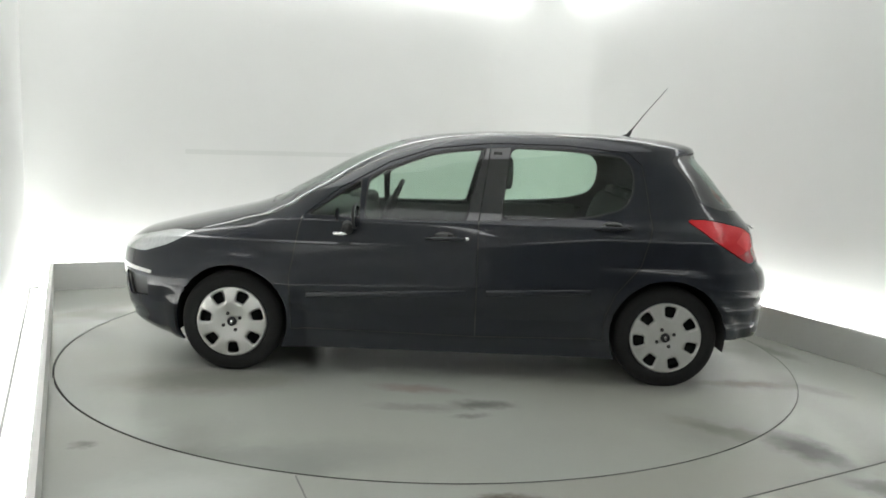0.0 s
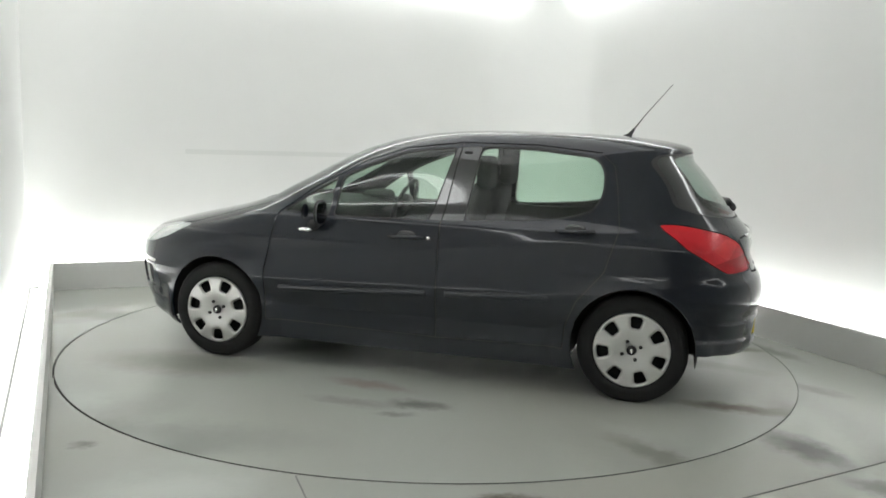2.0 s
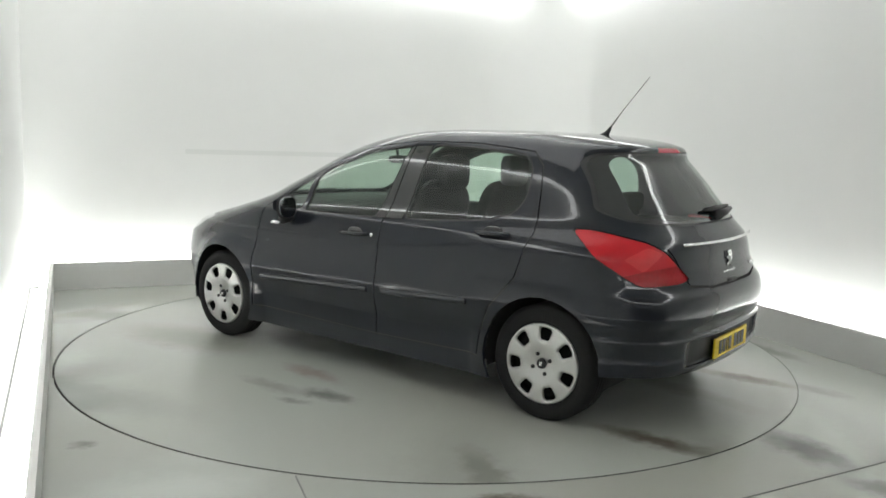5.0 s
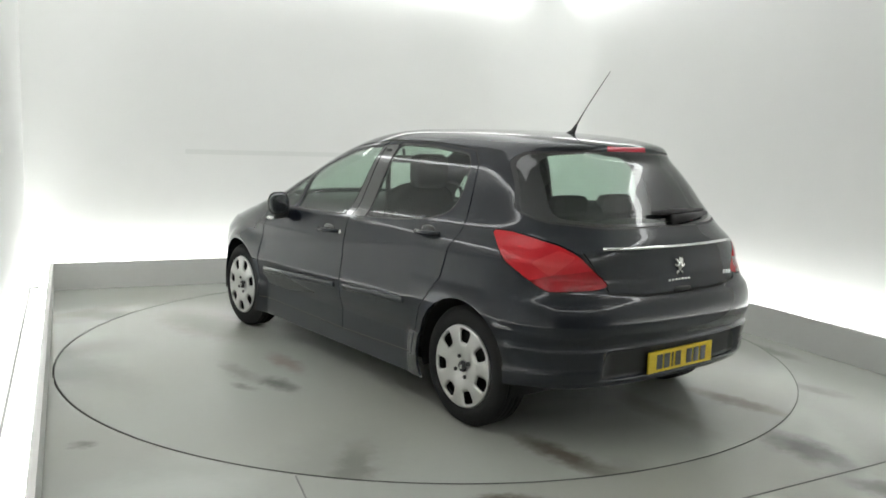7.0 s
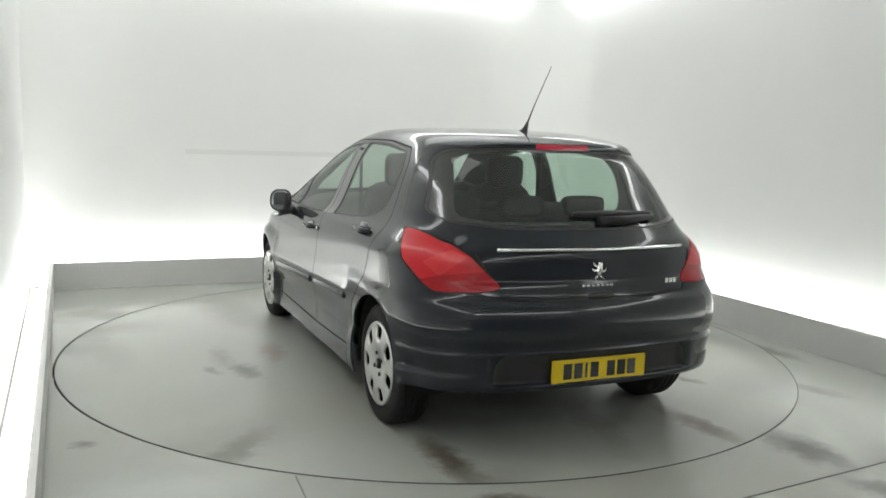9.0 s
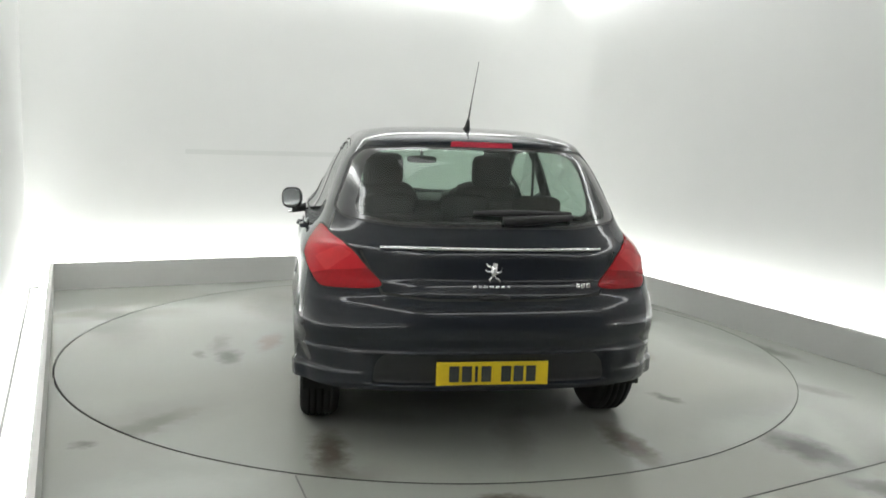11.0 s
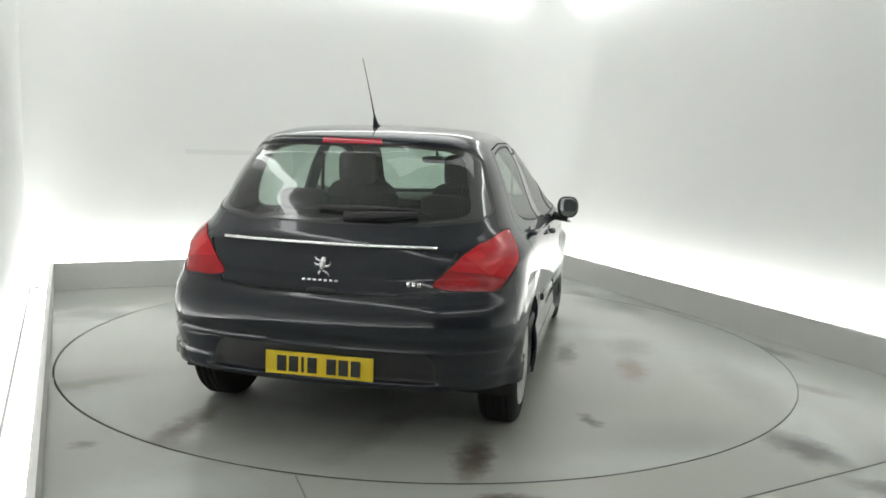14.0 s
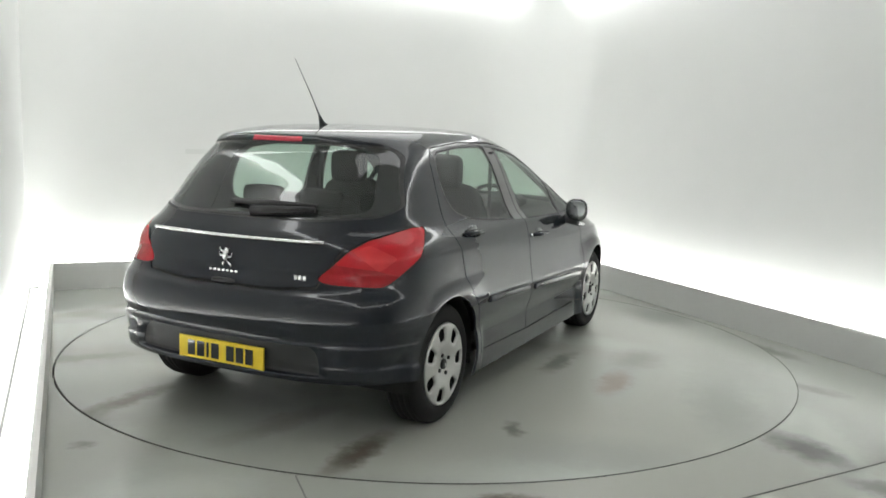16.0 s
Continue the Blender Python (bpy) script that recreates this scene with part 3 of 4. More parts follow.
def build_body(car):
    bm = shell_mesh()
    lay = bm.faces.layers.int.new("tag")
    for s in (1, -1):
        def side(c, s=s):
            return c.y * s > 0.3
        for hx in (HUB_X, -HUB_X):
            n = 32
            ring = [(hx + 0.345 * math.cos(2 * math.pi * k / n), HUB_Z + 0.015 + 0.338 * math.sin(2 * math.pi * k / n)) for k in range(n)]
            carve(bm, lay, ring, X, Z, T_ARCH, lambda c, s=s: c.y * s > 0.55)
        # side windows with their black seals
        for pane, tag, r in ((QUARTER_PANE, T_QGLASS, 0.02), (FRONT_PANE, T_FGLASS, 0.03), (REAR_PANE, T_RGLASS, 0.05)):
            carve(bm, lay, rounded(grown(pane, 0.011), r), X, Z, T_SEAL, side)
            carve(bm, lay, rounded(pane, r), X, Z, tag, side, (T_SEAL, T_BODY))
        carve(bm, lay, [(-0.090, 0.962), (-0.296, 0.968), (-0.350, 1.401), (-0.2, 1.392)], X, Z, T_PILLAR, side)
        # tail lamps, seen across the rear corner
        cu = Vector((-0.863, -0.505 * s, 0))
        corner = (lambda c, s=s: c.y * s > 0.2 and c.x < -1.2)
        carve(bm, lay, rounded(grown(TAIL_LAMP, 0.006), 0.03), cu, Z, T_GAP, corner)
        carve(bm, lay, rounded(TAIL_LAMP, 0.03), cu, Z, T_LAMP, corner, (T_GAP, T_BODY))
        carve(bm, lay, rounded(LAMP_BAND, 0.02), cu, Z, T_LAMP2, corner, (T_LAMP,))
        carve(bm, lay, LAMP_LOW, cu, Z, T_LAMP3, corner, (T_LAMP,))
        # headlamps and fog lamp recesses
        carve(bm, lay, rounded([(2.10, 0.685), (1.90, 0.690), (1.73, 0.745), (1.56, 0.832), (1.72, 0.828), (1.92, 0.785), (2.10, 0.735)], 0.03), X, Z, T_HEAD, lambda c, s=s: c.y * s > 0.30 and c.x > 1.2)
        carve(bm, lay, rounded([(2.05, 0.39), (1.87, 0.41), (1.86, 0.535), (2.07, 0.555)], 0.03), X, Z, T_FOG, lambda c, s=s: c.y * s > 0.3 and c.x > 1.2)
        carve(bm, lay, rounded([(2.10, 0.572), (1.84, 0.560), (1.83, 0.578), (2.10, 0.600)], 0.005), X, Z, T_TRIM, lambda c, s=s: c.y * s > 0.3 and c.x > 1.2)
    # windscreen and rear window, seen along the car
    carve(bm, lay, rounded([(-0.57, 1.02), (0.57, 1.02), (0.54, 1.12), (0.43, 1.395), (0.28, 1.42), (-0.28, 1.42), (-0.43, 1.395), (-0.54, 1.12)], 0.05), Y, Z, T_WIND, lambda c: c.x > -0.2)
    carve(bm, lay, rounded(grown(REAR_PANE_BACK, 0.010), 0.05), Y, Z, T_SEAL, lambda c: c.x < -1.15)
    carve(bm, lay, rounded(REAR_PANE_BACK, 0.05), Y, Z, T_FRIT, lambda c: c.x < -1.15, (T_SEAL, T_BODY))
    carve(bm, lay, rounded(REAR_PANE_CLEAR, 0.05), Y, Z, T_BACK, lambda c: c.x < -1.15, (T_FRIT,))
    carve(bm, lay, [(-0.155, 1.403), (0.155, 1.403), (0.150, 1.428), (-0.150, 1.428)], Y, Z, T_BRAKE, lambda c: c.x < -1.3, (T_SEAL, T_BODY))
    carve(bm, lay, [(-0.45, 0.20), (0.45, 0.20), (0.5, 0.5), (-0.5, 0.5)], Y, Z, T_GRILLE, lambda c: c.x > 1.8)
    # shut lines
    for s in (1, -1):
        def side2(c, s=s):
            return c.y * s > 0.3
        src = (T_BODY, T_PILLAR)
        seam(bm, lay, DOOR_F + DOOR_F[:1], X, Z, side2, src)
        seam(bm, lay, DOOR_R[2:] + DOOR_R[:1], X, Z, side2, src)
    seam(bm, lay, GATE[2:8], Y, Z, lambda c: c.x < -1.5, (T_BODY,), 0.006)
    for s in (1, -1):
        seam(bm, lay, [(s * 0.70, 1.0), (s * 0.70, 1.55), (s * 0.52, 2.0)], Y, X, lambda c: c.x > 0.9 and c.z > 0.7, (T_BODY,))
    # the rear bumper ends above the underbody
    carve(bm, lay, [(-1.0, 0.10), (1.0, 0.10), (1.0, 0.315), (0.62, 0.312), (-0.62, 0.312), (-1.0, 0.315)], Y, Z, T_ARCH, lambda c: c.x < -1.58)
    # lower rear bumper insert
    carve(bm, lay, rounded([(-0.545, 0.346), (0.545, 0.346), (0.53, 0.44), (0.49, 0.478), (-0.49, 0.478), (-0.53, 0.44)], 0.03), Y, Z, T_DIFF, lambda c: c.x < -1.7)

    def within(p, poly):
        hit = False
        for i in range(len(poly)):
            (x1, y1), (x2, y2) = poly[i], poly[i - 1]
            if (y1 > p[1]) != (y2 > p[1]) and p[0] < (x2 - x1) * (p[1] - y1) / (y2 - y1) + x1:
                hit = not hit
        return hit
    for f in bm.faces:
        if f[lay] != T_BODY:
            continue
        c = f.calc_center_median()
        if abs(c.y) > 0.3 and within((c.x, c.z), DOOR_F):
            f[lay] = T_FDOOR
        elif abs(c.y) > 0.3 and within((c.x, c.z), DOOR_R):
            f[lay] = T_RDOOR
        elif c.x < -1.5 and within((c.y, c.z), GATE):
            f[lay] = T_GATE
        elif c.x > 1.05 and c.z > 0.76 and abs(c.y) < 0.70 - 0.4 * max(0, c.x - 1.55):
            f[lay] = T_BONNET
        elif c.x < -1.5 and c.z < 0.755:
            f[lay] = T_RBUMP
        elif c.x > 1.62 and c.z < 0.68:
            f[lay] = T_FBUMP

    body = panel("body", extract(bm, lay, T_BODY), M_PAINT, car, "dark graphite painted shell")
    part("shut_line", extract(bm, lay, T_GAP, depth=0.007), M_GAP, car, "dark gaps between the panels")
    panel("bonnet", extract(bm, lay, T_BONNET), M_PAINT, car, "dark graphite bonnet")
    gate_ob = panel("tailgate", extract(bm, lay, T_GATE), M_PAINT, car, "dark graphite tailgate with a chrome strip")
    panel("rear_window", extract(bm, lay, T_BACK, depth=0.003), M_REAR, gate_ob, "tinted rear window glass", 0)
    panel("glass_border", extract(bm, lay, T_FRIT, depth=0.003), M_GLOSSB, gate_ob, "black printed border of the rear window", 0)
    panel("brake_light", extract(bm, lay, T_BRAKE), M_BRAKE, gate_ob, "red high-level brake light", 0.01)
    rb = panel("rear_bumper", extract(bm, lay, T_RBUMP), M_PAINT, car, "dark graphite rear bumper")
    panel("bumper_insert", extract(bm, lay, T_DIFF, depth=0.002), M_BLACK, rb, "black plastic lower insert")
    fb = panel("front_bumper", extract(bm, lay, T_FBUMP), M_PAINT, car, "dark graphite front bumper")
    part("grille", extract(bm, lay, T_GRILLE, depth=0.03), M_BLACK, fb, "black lower grille")
    panel("windscreen", extract(bm, lay, T_WIND, depth=0.003), M_GLASS, car, "greenish windscreen glass", 0)
    for s in (1, -1):
        fd = panel("front_door", extract(bm, lay, T_FDOOR, s), M_PAINT, car, "dark graphite front door")
        rd = panel("rear_door", extract(bm, lay, T_RDOOR, s), M_PAINT, car, "dark graphite rear door")
        panel("window", extract(bm, lay, T_FGLASS, s, 0.004), M_GLASS, fd, "greenish tinted door glass", 0)
        panel("quarter_window", extract(bm, lay, T_QGLASS, s, 0.004), M_GLASS, fd, "small triangular quarter glass", 0)
        panel("window", extract(bm, lay, T_RGLASS, s, 0.004), M_GLASS, rd, "greenish tinted door glass", 0)
        panel("pillar_trim", extract(bm, lay, T_PILLAR, s, 0.002), M_GLOSSB, car, "black door pillar trim")
        panel("window_seal", extract(bm, lay, T_SEAL, s, 0.002), M_BLACK, car, "black rubber window seals")
        tl = panel("tail_lamp", extract(bm, lay, T_LAMP, s), M_RED, car, "large red wraparound tail lamp", 0.02)
        panel("lens_section", extract(bm, lay, T_LAMP2, s), M_RED2, tl, "paler red lens section", 0.02)
        panel("lower_lens", extract(bm, lay, T_LAMP3, s, 0.003), M_RED3, tl, "deep red lower lens", 0.02)
        panel("headlamp", extract(bm, lay, T_HEAD, s), M_CLEAR, car, "clear swept-back headlamp", 0.02)
        panel("bumper_trim", extract(bm, lay, T_TRIM, s), M_CHROME, fb, "bright trim above the fog lamp", 0.008)
        part("fog_lamp_recess", extract(bm, lay, T_FOG, s, 0.03), M_BLACK, fb, "black fog lamp recess")
    bm.free()
    return gate_ob


def wheel(parent, x, s, phase):
    """Tyre, silver seven-hole cover, dark rim behind it; s is the side."""
    hub = part("wheel", lathe([(-0.085, 0.05), (-0.085, 0.185), (0.05, 0.185), (0.05, 0.02)], 40), M_LINER, parent, "steel wheel with a silver plastic cover",
               at=pose(x, s * TRACK, HUB_Z, 0, 0, 0 if s > 0 else 180))
    prof = [(-0.085, 0.19), (-0.095, 0.215), (-0.098, 0.25), (-0.092, 0.28), (-0.08, 0.296), (-0.06, TYRE_R)]
    for k in range(4):
        y = -0.055 + k * 0.033
        prof += [(y, TYRE_R), (y + 0.001, TYRE_R - 0.008), (y + 0.008, TYRE_R - 0.008), (y + 0.009, TYRE_R)]
    prof += [(0.06, TYRE_R), (0.08, 0.296), (0.092, 0.28), (0.098, 0.25), (0.096, 0.222), (0.086, 0.21), (0.07, 0.19)]
    part("tyre", lathe(prof, 72), M_RUBBER, hub, "black rubber tyre")
    # cover: a dished disc with seven rounded holes near its rim
    bm = bmesh.new()
    na = 168
    radii = [0.020, 0.040, 0.060, 0.080, 0.098, 0.112, 0.122, 0.128, 0.134, 0.142, 0.152, 0.162, 0.172, 0.180, 0.186, 0.192, 0.198, 0.204, 0.210, 0.2135]
    dish = [0.090, 0.091, 0.094, 0.0985, 0.1020, 0.1040, 0.1045, 0.1048, 0.1050, 0.1050, 0.1045, 0.1038, 0.1030, 0.1025, 0.1020, 0.1015, 0.1010, 0.1005, 0.0980, 0.0920]

    def hole_reach(r, a):
        """Below 1 inside one of the seven window openings, growing outwards."""
        q = (a * 7 / (2 * math.pi)) % 1.0 - 0.5
        arc = q * 2 * math.pi / 7 * r
        wd = 0.0265 + 0.010 * (r - 0.128) / 0.064
        return (abs(arc / wd) ** 3.2 + abs((r - 0.160) / 0.0335) ** 3.2) ** (1 / 3.2)

    def holed(r, a):
        return hole_reach(r, a) < 1
    grid = [[bm.verts.new((r * math.cos(2 * math.pi * k / na), y - 0.007 * eased(hole_reach(r, 2 * math.pi * k / na), 1.35, 1.0), r * math.sin(2 * math.pi * k / na))) for k in range(na)] for r, y in zip(radii, dish)]
    for i in range(len(radii) - 1):
        for k in range(na):
            if not holed((radii[i] + radii[i + 1]) / 2, 2 * math.pi * (k + 0.5) / na):
                bm.faces.new((grid[i][k], grid[i + 1][k], grid[i + 1][(k + 1) % na], grid[i][(k + 1) % na]))
    bmesh.ops.delete(bm, geom=[q for q in bm.verts if not q.link_faces], context="VERTS")
    for q in bm.verts:
        if q.is_boundary:
            q.co.y -= 0.004
    bmesh.ops.recalc_face_normals(bm, faces=list(bm.faces))
    if sum(f.normal.y for f in bm.faces) < 0:
        bmesh.ops.reverse_faces(bm, faces=list(bm.faces))
    bmesh.ops.rotate(bm, verts=list(bm.verts), matrix=Matrix.Rotation(radians(-phase), 3, "Y"))
    thick(part("wheel_cover", bm, M_COVER, hub, "silver plastic wheel cover with seven holes"), 0.006)
    part("badge", lathe([(0.088, 0.028), (0.099, 0.026), (0.101, 0.018), (0.101, 0.001)], 24), M_BLACK, hub, "dark centre badge")
    part("badge_mark", box(0.016, 0.003, 0.022, (0, 0.1025, 0), 0.004), M_CHROME, hub, "small silver mark")
    for k in range(4):
        a = radians(45 + 90 * k + 20)
        part("wheel_bolt", lathe([(0.09, 0.011), (0.1005, 0.010), (0.1005, 0.001)], 10), M_BLACK, hub, at=pose(0.055 * math.cos(a), 0, 0.055 * math.sin(a)))
    return hub


def build_interior(car):
    for y in (0.365, -0.335):
        st = part("front_seat", ellipsoid(0.26, 0.25, 0.10, 4, center=(0.18, y, 0.49)), M_CLOTH, car, "dark grey cloth front seat")
        part("backrest", ellipsoid(0.07, 0.25, 0.33, 4), M_CLOTH, st, at=pose(-0.20, y, 0.84, 0, -14, 0))
        part("headrest", ellipsoid(0.05, 0.127, 0.105, 4.5, center=(-0.33, y, 1.238)), M_CLOTH, st)
        for d in (-0.05, 0.05):
            part("headrest_post", tube([(-0.27, y + d, 1.08), (-0.32, y + d, 1.17)], 0.007), M_CHROME, st)
    rs = part("rear_seat", ellipsoid(0.26, 0.62, 0.11, 5, center=(-0.72, 0, 0.50)), M_CLOTH, car, "dark grey cloth rear bench")
    part("backrest", ellipsoid(0.08, 0.62, 0.31, 5), M_CLOTH, rs, at=pose(-1.04, 0, 0.80, 0, -18, 0))
    for y in (0.40, -0.40, 0.0):
        part("headrest", ellipsoid(0.045, 0.135, 0.06, 4, center=(-1.17, y, 1.085)), M_CLOTH, rs)
    part("parcel_shelf", box(0.46, 1.10, 0.02, (-1.46, 0, 0.995), 0.008), M_TRIM, car, "dark parcel shelf")
    part("headliner", ellipsoid(0.72, 0.47, 0.012, 4, center=(-0.62, 0, 1.452)), M_HEAD, car, "pale grey roof lining")
    dash = part("dashboard", ellipsoid(0.32, 0.68, 0.15, 4, center=(0.86, 0, 0.86)), M_TRIM, car, "dark moulded dashboard")
    part("instrument_hood", ellipsoid(0.10, 0.17, 0.05, 3, center=(0.66, -0.35, 1.0)), M_TRIM, dash)
    ring = [(0, 0.185 * math.cos(2 * math.pi * k / 32), 0.185 * math.sin(2 * math.pi * k / 32)) for k in range(33)]
    sw = part("steering_wheel", tube(ring, 0.015, 8), M_BLACK, car, "black steering wheel", at=pose(0.46, -0.36, 0.955, 0, -25, 0))
    part("spoke", box(0.02, 0.34, 0.05, (0, 0, 0), 0.008), M_BLACK, sw)
    part("boss", ellipsoid(0.035, 0.07, 0.07, 3), M_BLACK, sw)
    im = part("interior_mirror", ellipsoid(0.02, 0.11, 0.028, 3, center=(0.42, 0.015, 1.285)), M_BLACK, car, "black rear-view mirror")
    part("mirror_stalk", tube([(0.43, 0.015, 1.29), (0.44, 0.015, 1.36)], 0.012, 8), M_BLACK, im)
    part("floor_pan", box(1.75, 1.50, 0.06, (0.0, 0, 0.24), 0.02), M_LINER, car, "dark underbody")
    part("rear_underbody", box(0.95, 1.0, 0.3, (-1.42, 0, 0.42), 0.06), M_LINER, car, "dark underbody")
    part("engine_block", box(1.0, 1.0, 0.42, (1.45, 0, 0.43), 0.06), M_LINER, car, "dark engine bay")
    for s in (1, -1):
        for hx in (HUB_X, -HUB_X):
            b = lathe([(-0.24, 0.001), (-0.24, 0.355), (0.04 if hx > 0 else 0.085, 0.355)], 48)
            if hx > 0:
                for q in b.verts:
                    if q.co.y > 0:
                        q.co.y = 0.10 - 0.15 * max(0.0, q.co.x * s - 0.15)
            bmesh.ops.delete(b, geom=[q for q in b.verts if q.co.z < -0.12], context="VERTS")
            part("wheel_liner", b, M_LINER, car, "black wheel arch liner", at=pose(hx, s * TRACK, HUB_Z + 0.015, 0, 0, 0 if s > 0 else 180))
        part("door_card", box(1.00, 0.03, 0.60, (0.38, s * 0.785, 0.63), 0.012), M_TRIM, car, "dark door lining")
        part("door_card", box(0.74, 0.03, 0.60, (-0.57, s * 0.775, 0.66), 0.012), M_TRIM, car, "dark door lining")
        part("seat_belt", box(0.05, 0.006, 0.62, (-0.27, s * 0.63, 1.06), 0.002, 1), M_TRIM, car, "dark belt at the pillar")


def build_details(car, gate):
    for s in (1, -1):
        hb = ellipsoid(0.115, 0.078, 0.080, 2.6, 28, 18, center=(0.56, s * 0.928, 0.978))
        bmesh.ops.bisect_plane(hb, geom=[*hb.verts, *hb.edges, *hb.faces], plane_co=(0.555, 0, 0), plane_no=(-1, 0.12 * s, 0), clear_outer=True)
        mir = part("door_mirror", hb, M_PAINT, car, "dark graphite door mirror housing")
        part("mirror_rim", ellipsoid(0.010, 0.076, 0.078, 2.6, 28, 12), M_BLACK, mir, "black rim round the mirror glass", at=pose(0.553 + 0.112, s * 0.928, 0.978, 0, 0, -7 * s) @ pose(-0.112, 0, 0))
        part("mirror_glass", ellipsoid(0.005, 0.066, 0.067, 2.6, 28, 12), M_MIRROR, mir, "mirror glass", at=pose(0.553 + 0.112, s * 0.928, 0.978, 0, 0, -7 * s) @ pose(-0.121, 0, 0))
        part("mirror_foot", tube([(0.62, s * 0.80, 0.925), (0.61, s * 0.87, 0.90), (0.60, s * 0.94, 0.90)], [0.035, 0.028, 0.035], 12), M_BLACK, mir, "black mirror foot")
        part("mirror_strip", ellipsoid(0.045, 0.03, 0.013, 2.5, center=(0.645, s * 0.945, 0.872)), M_CHROME, mir, "bright lower strip")
        for x, z, yy in ((0.035, 0.858, 0.861), (-0.955, 0.95, 0.836)):
            h = part("door_handle", tube([(x + 0.11, s * (yy + 0.006), z - 0.006), (x + 0.07, s * (yy + 0.030), z - 0.004), (x - 0.07, s * (yy + 0.030), z), (x - 0.11, s * (yy + 0.006), z + 0.002)],
                                         [0.010, 0.013, 0.013, 0.010], 10), M_PAINT, car, "dark painted door handle")
            part("handle_recess", ellipsoid(0.060, 0.010, 0.032, 2.5, center=(x, s * (yy - 0.003), z + 0.004)), M_GLOSSB, h, "dark recess behind the handle")
        part("rub_strip", box(0.96, 0.022, 0.040, (0, 0, 0), 0.009, 3), M_PAINT, car, "dark rubbing strip on the front door", at=pose(0.37, s * 0.902, 0.513, 0, 2.6, 0))
        part("rub_strip", box(0.62, 0.022, 0.040, (0, 0, 0), 0.009, 3), M_PAINT, car, "dark rubbing strip on the rear door", at=pose(-0.53, s * 0.904, 0.554, 0, 2.6, 0))
        part("door_lock", lathe([(-0.004, 0.012), (0.004, 0.011), (0.005, 0.001)], 14), M_CHROME, car, "small bright door lock", at=pose(-0.10, s * 0.863, 0.855, 0, 0, 0 if s > 0 else 180))
    # plate with its characters as plain bars
    pl = part("number_plate", box(0.012, 0.52, 0.111, (-1.988, 0, 0.392), 0.004), M_YELLOW, car, "yellow rear number plate with black characters", smooth=False)
    for y in (0.178, 0.120, 0.076, 0.030, -0.062, -0.120, -0.178):
        wd = 0.013 if abs(y - 0.076) < 0.01 else 0.046
        part("plate_bar", box(0.003, wd, 0.074, (-1.9955, y, 0.392), 0.001, 1), M_GLOSSB, pl, smooth=False)
    part("plate_strip", box(0.006, 0.17, 0.014, (-1.992, 0.02, 0.328), 0.002, 1), M_COVER, pl, "narrow grey strip below the plate")
    # chrome strip, badge and lettering as plain bars, on the tailgate
    cs = [(-1.932 - 0.012 + 0.060 * (k / 5) ** 2, 0.515 * k / 5, 0.952) for k in range(-5, 6)]
    part("chrome_strip", tube(cs, 0.008, 8), M_CHROME, gate, "bright chrome strip")
    em = part("badge", tube([(-1.946, 0.006, 0.820), (-1.946, 0.004, 0.855), (-1.944, -0.004, 0.890)], [0.010, 0.018, 0.013], 10), M_CHROME, gate, "upright silver badge")
    for pts in ([(0.0, 0.868), (0.030, 0.878), (0.040, 0.890)], [(0.0, 0.855), (0.032, 0.852), (0.042, 0.862)], [(0.0, 0.832), (-0.020, 0.815), (-0.030, 0.802)], [(0.006, 0.832), (0.022, 0.816), (0.018, 0.802)], [(-0.006, 0.845), (-0.030, 0.850), (-0.034, 0.870)]):
        part("badge_limb", tube([(-1.947, y, z) for y, z in pts], [0.008, 0.006, 0.004], 6), M_CHROME, em)
    for k in range(7):
        part("letter_bar", box(0.004, 0.017, 0.011, (-1.957, 0.090 - 0.026 * k, 0.785), 0.002, 1), M_CHROME, gate)
    for k in range(3):
        part("model_bar", box(0.004, 0.018, 0.022, (-1.940, -0.40 - 0.024 * k, 0.790), 0.002, 1), M_CHROME, gate)
    part("gate_grip", ellipsoid(0.02, 0.075, 0.014, 3, center=(-1.962, 0, 0.737)), M_BLACK, gate, "black tailgate grip")
    wi = part("rear_wiper", tube([(-1.832, -0.06, 1.068), (-1.828, -0.22, 1.078), (-1.798, -0.40, 1.090)], [0.028, 0.022, 0.014], 8), M_BLACK, gate, "black rear wiper")
    part("blade", tube([(-1.815, 0.08, 1.106), (-1.812, -0.12, 1.104), (-1.780, -0.40, 1.106)], [0.010, 0.020, 0.010], 6), M_BLACK, wi)
    ae = part("aerial", tube([(-1.155, 0, 1.482), (-1.175, 0, 1.505), (-1.20, 0, 1.545)], [0.028, 0.015, 0.006], 10), M_BLACK, car, "thin black roof aerial")
    part("rod", tube([(-1.19, 0, 1.53), (-1.27, 0, 1.64), (-1.42, 0, 1.825)], [0.005, 0.0028, 0.0016], 6), M_BLACK, ae)
    part("front_wiper", tube([(1.13, 0.50, 1.008), (1.15, 0.2, 1.022), (1.16, -0.1, 1.024)], 0.009, 6), M_BLACK, car, "black front wiper")


def build_car():
    car = tagged(new("car"), "dark graphite five-door hatchback on silver-covered wheels", "car")
    gate = build_body(car)
    for x in (HUB_X, -HUB_X):
        for s in (1, -1):
            wheel(car, x, s, {(1, 1): -16, (-1, 1): 19, (1, -1): 10, (-1, -1): 0}[(1 if x > 0 else -1, s)])
    build_interior(car)
    build_details(car, gate)
    return car


build_room()
table = build_turntable()
car = build_car()


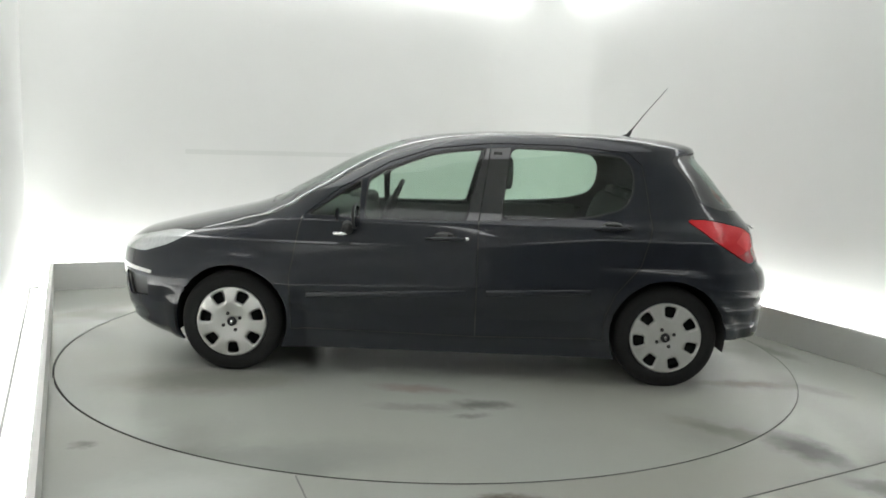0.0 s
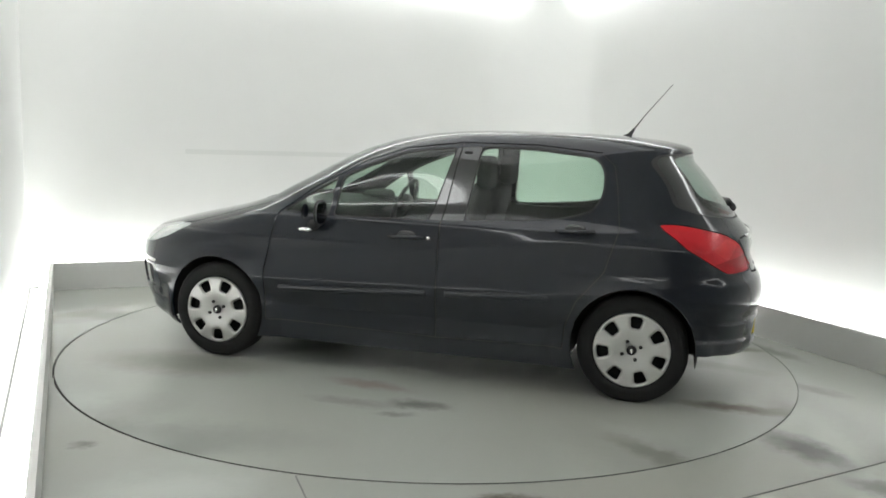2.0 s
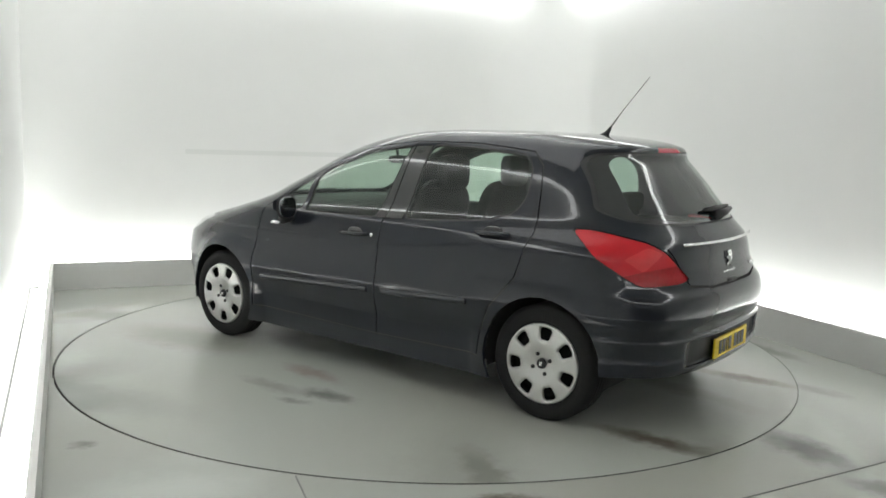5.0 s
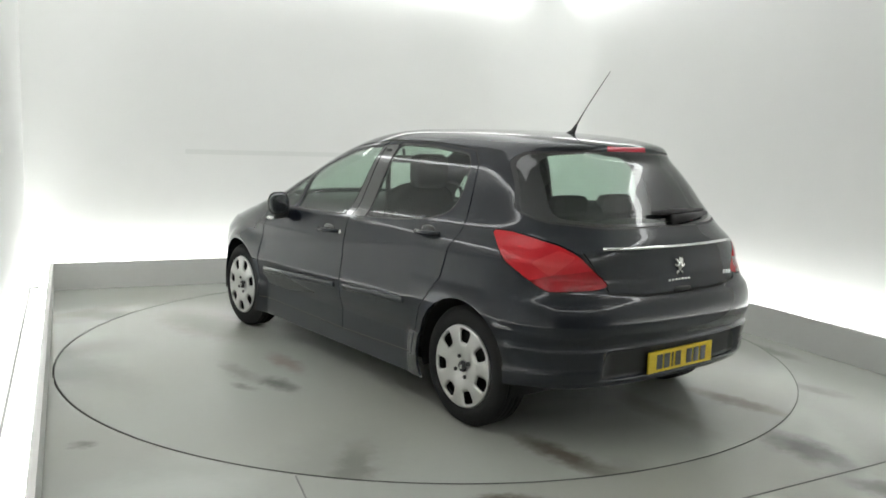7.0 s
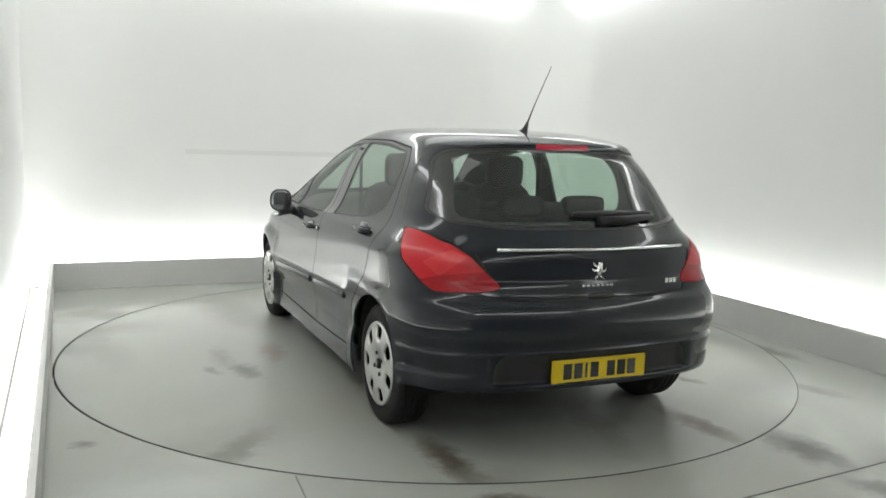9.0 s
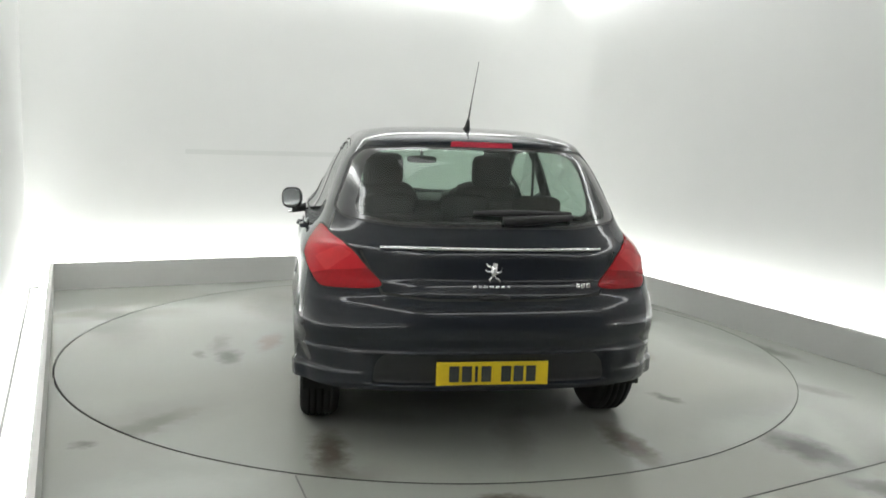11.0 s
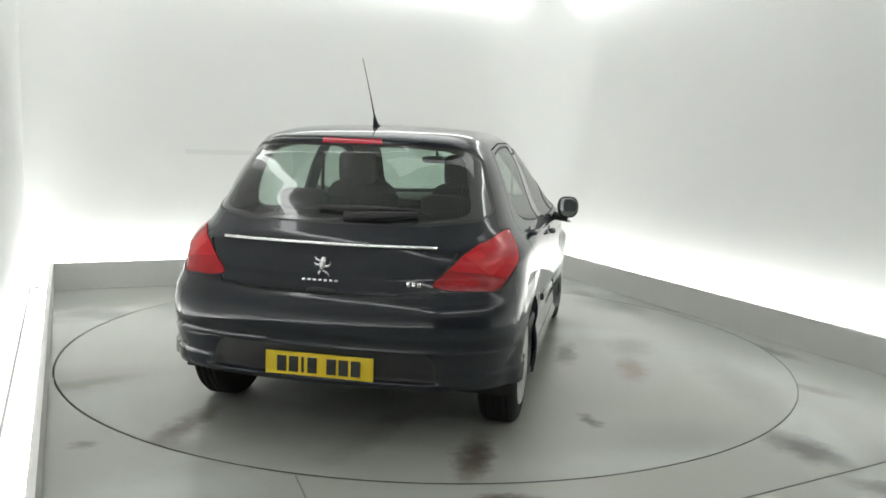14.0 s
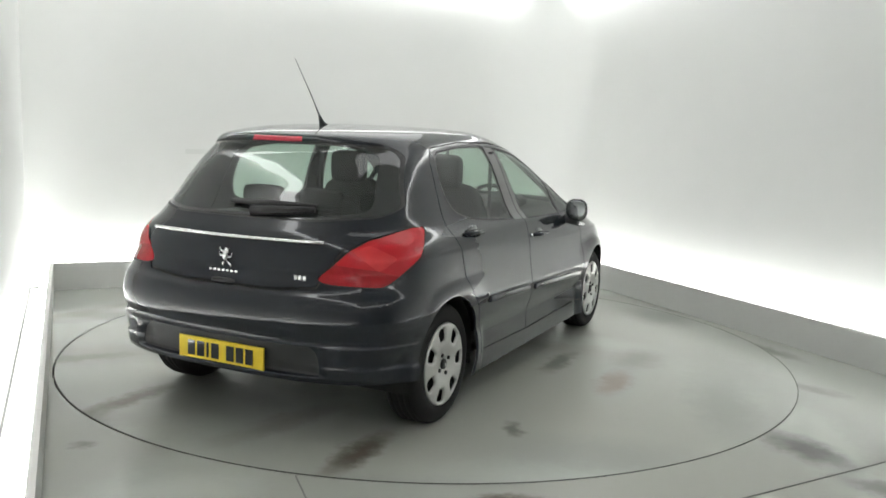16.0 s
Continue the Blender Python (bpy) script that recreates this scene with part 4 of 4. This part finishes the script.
def motions():
    rows_table, rows_car = [], []
    for k in range(17):
        a = TURN_0 + (TURN_1 - TURN_0) * k / 16
        rows_table.append((k, pose(0, 0, 0, 0, 0, a)))
        rows_car.append((k, pose(0, 0, 0, 0, 0, a) @ pose(-AXIS_X, -AXIS_Y, 0)))
    walk(table, rows_table)
    walk(car, rows_car)


motions()
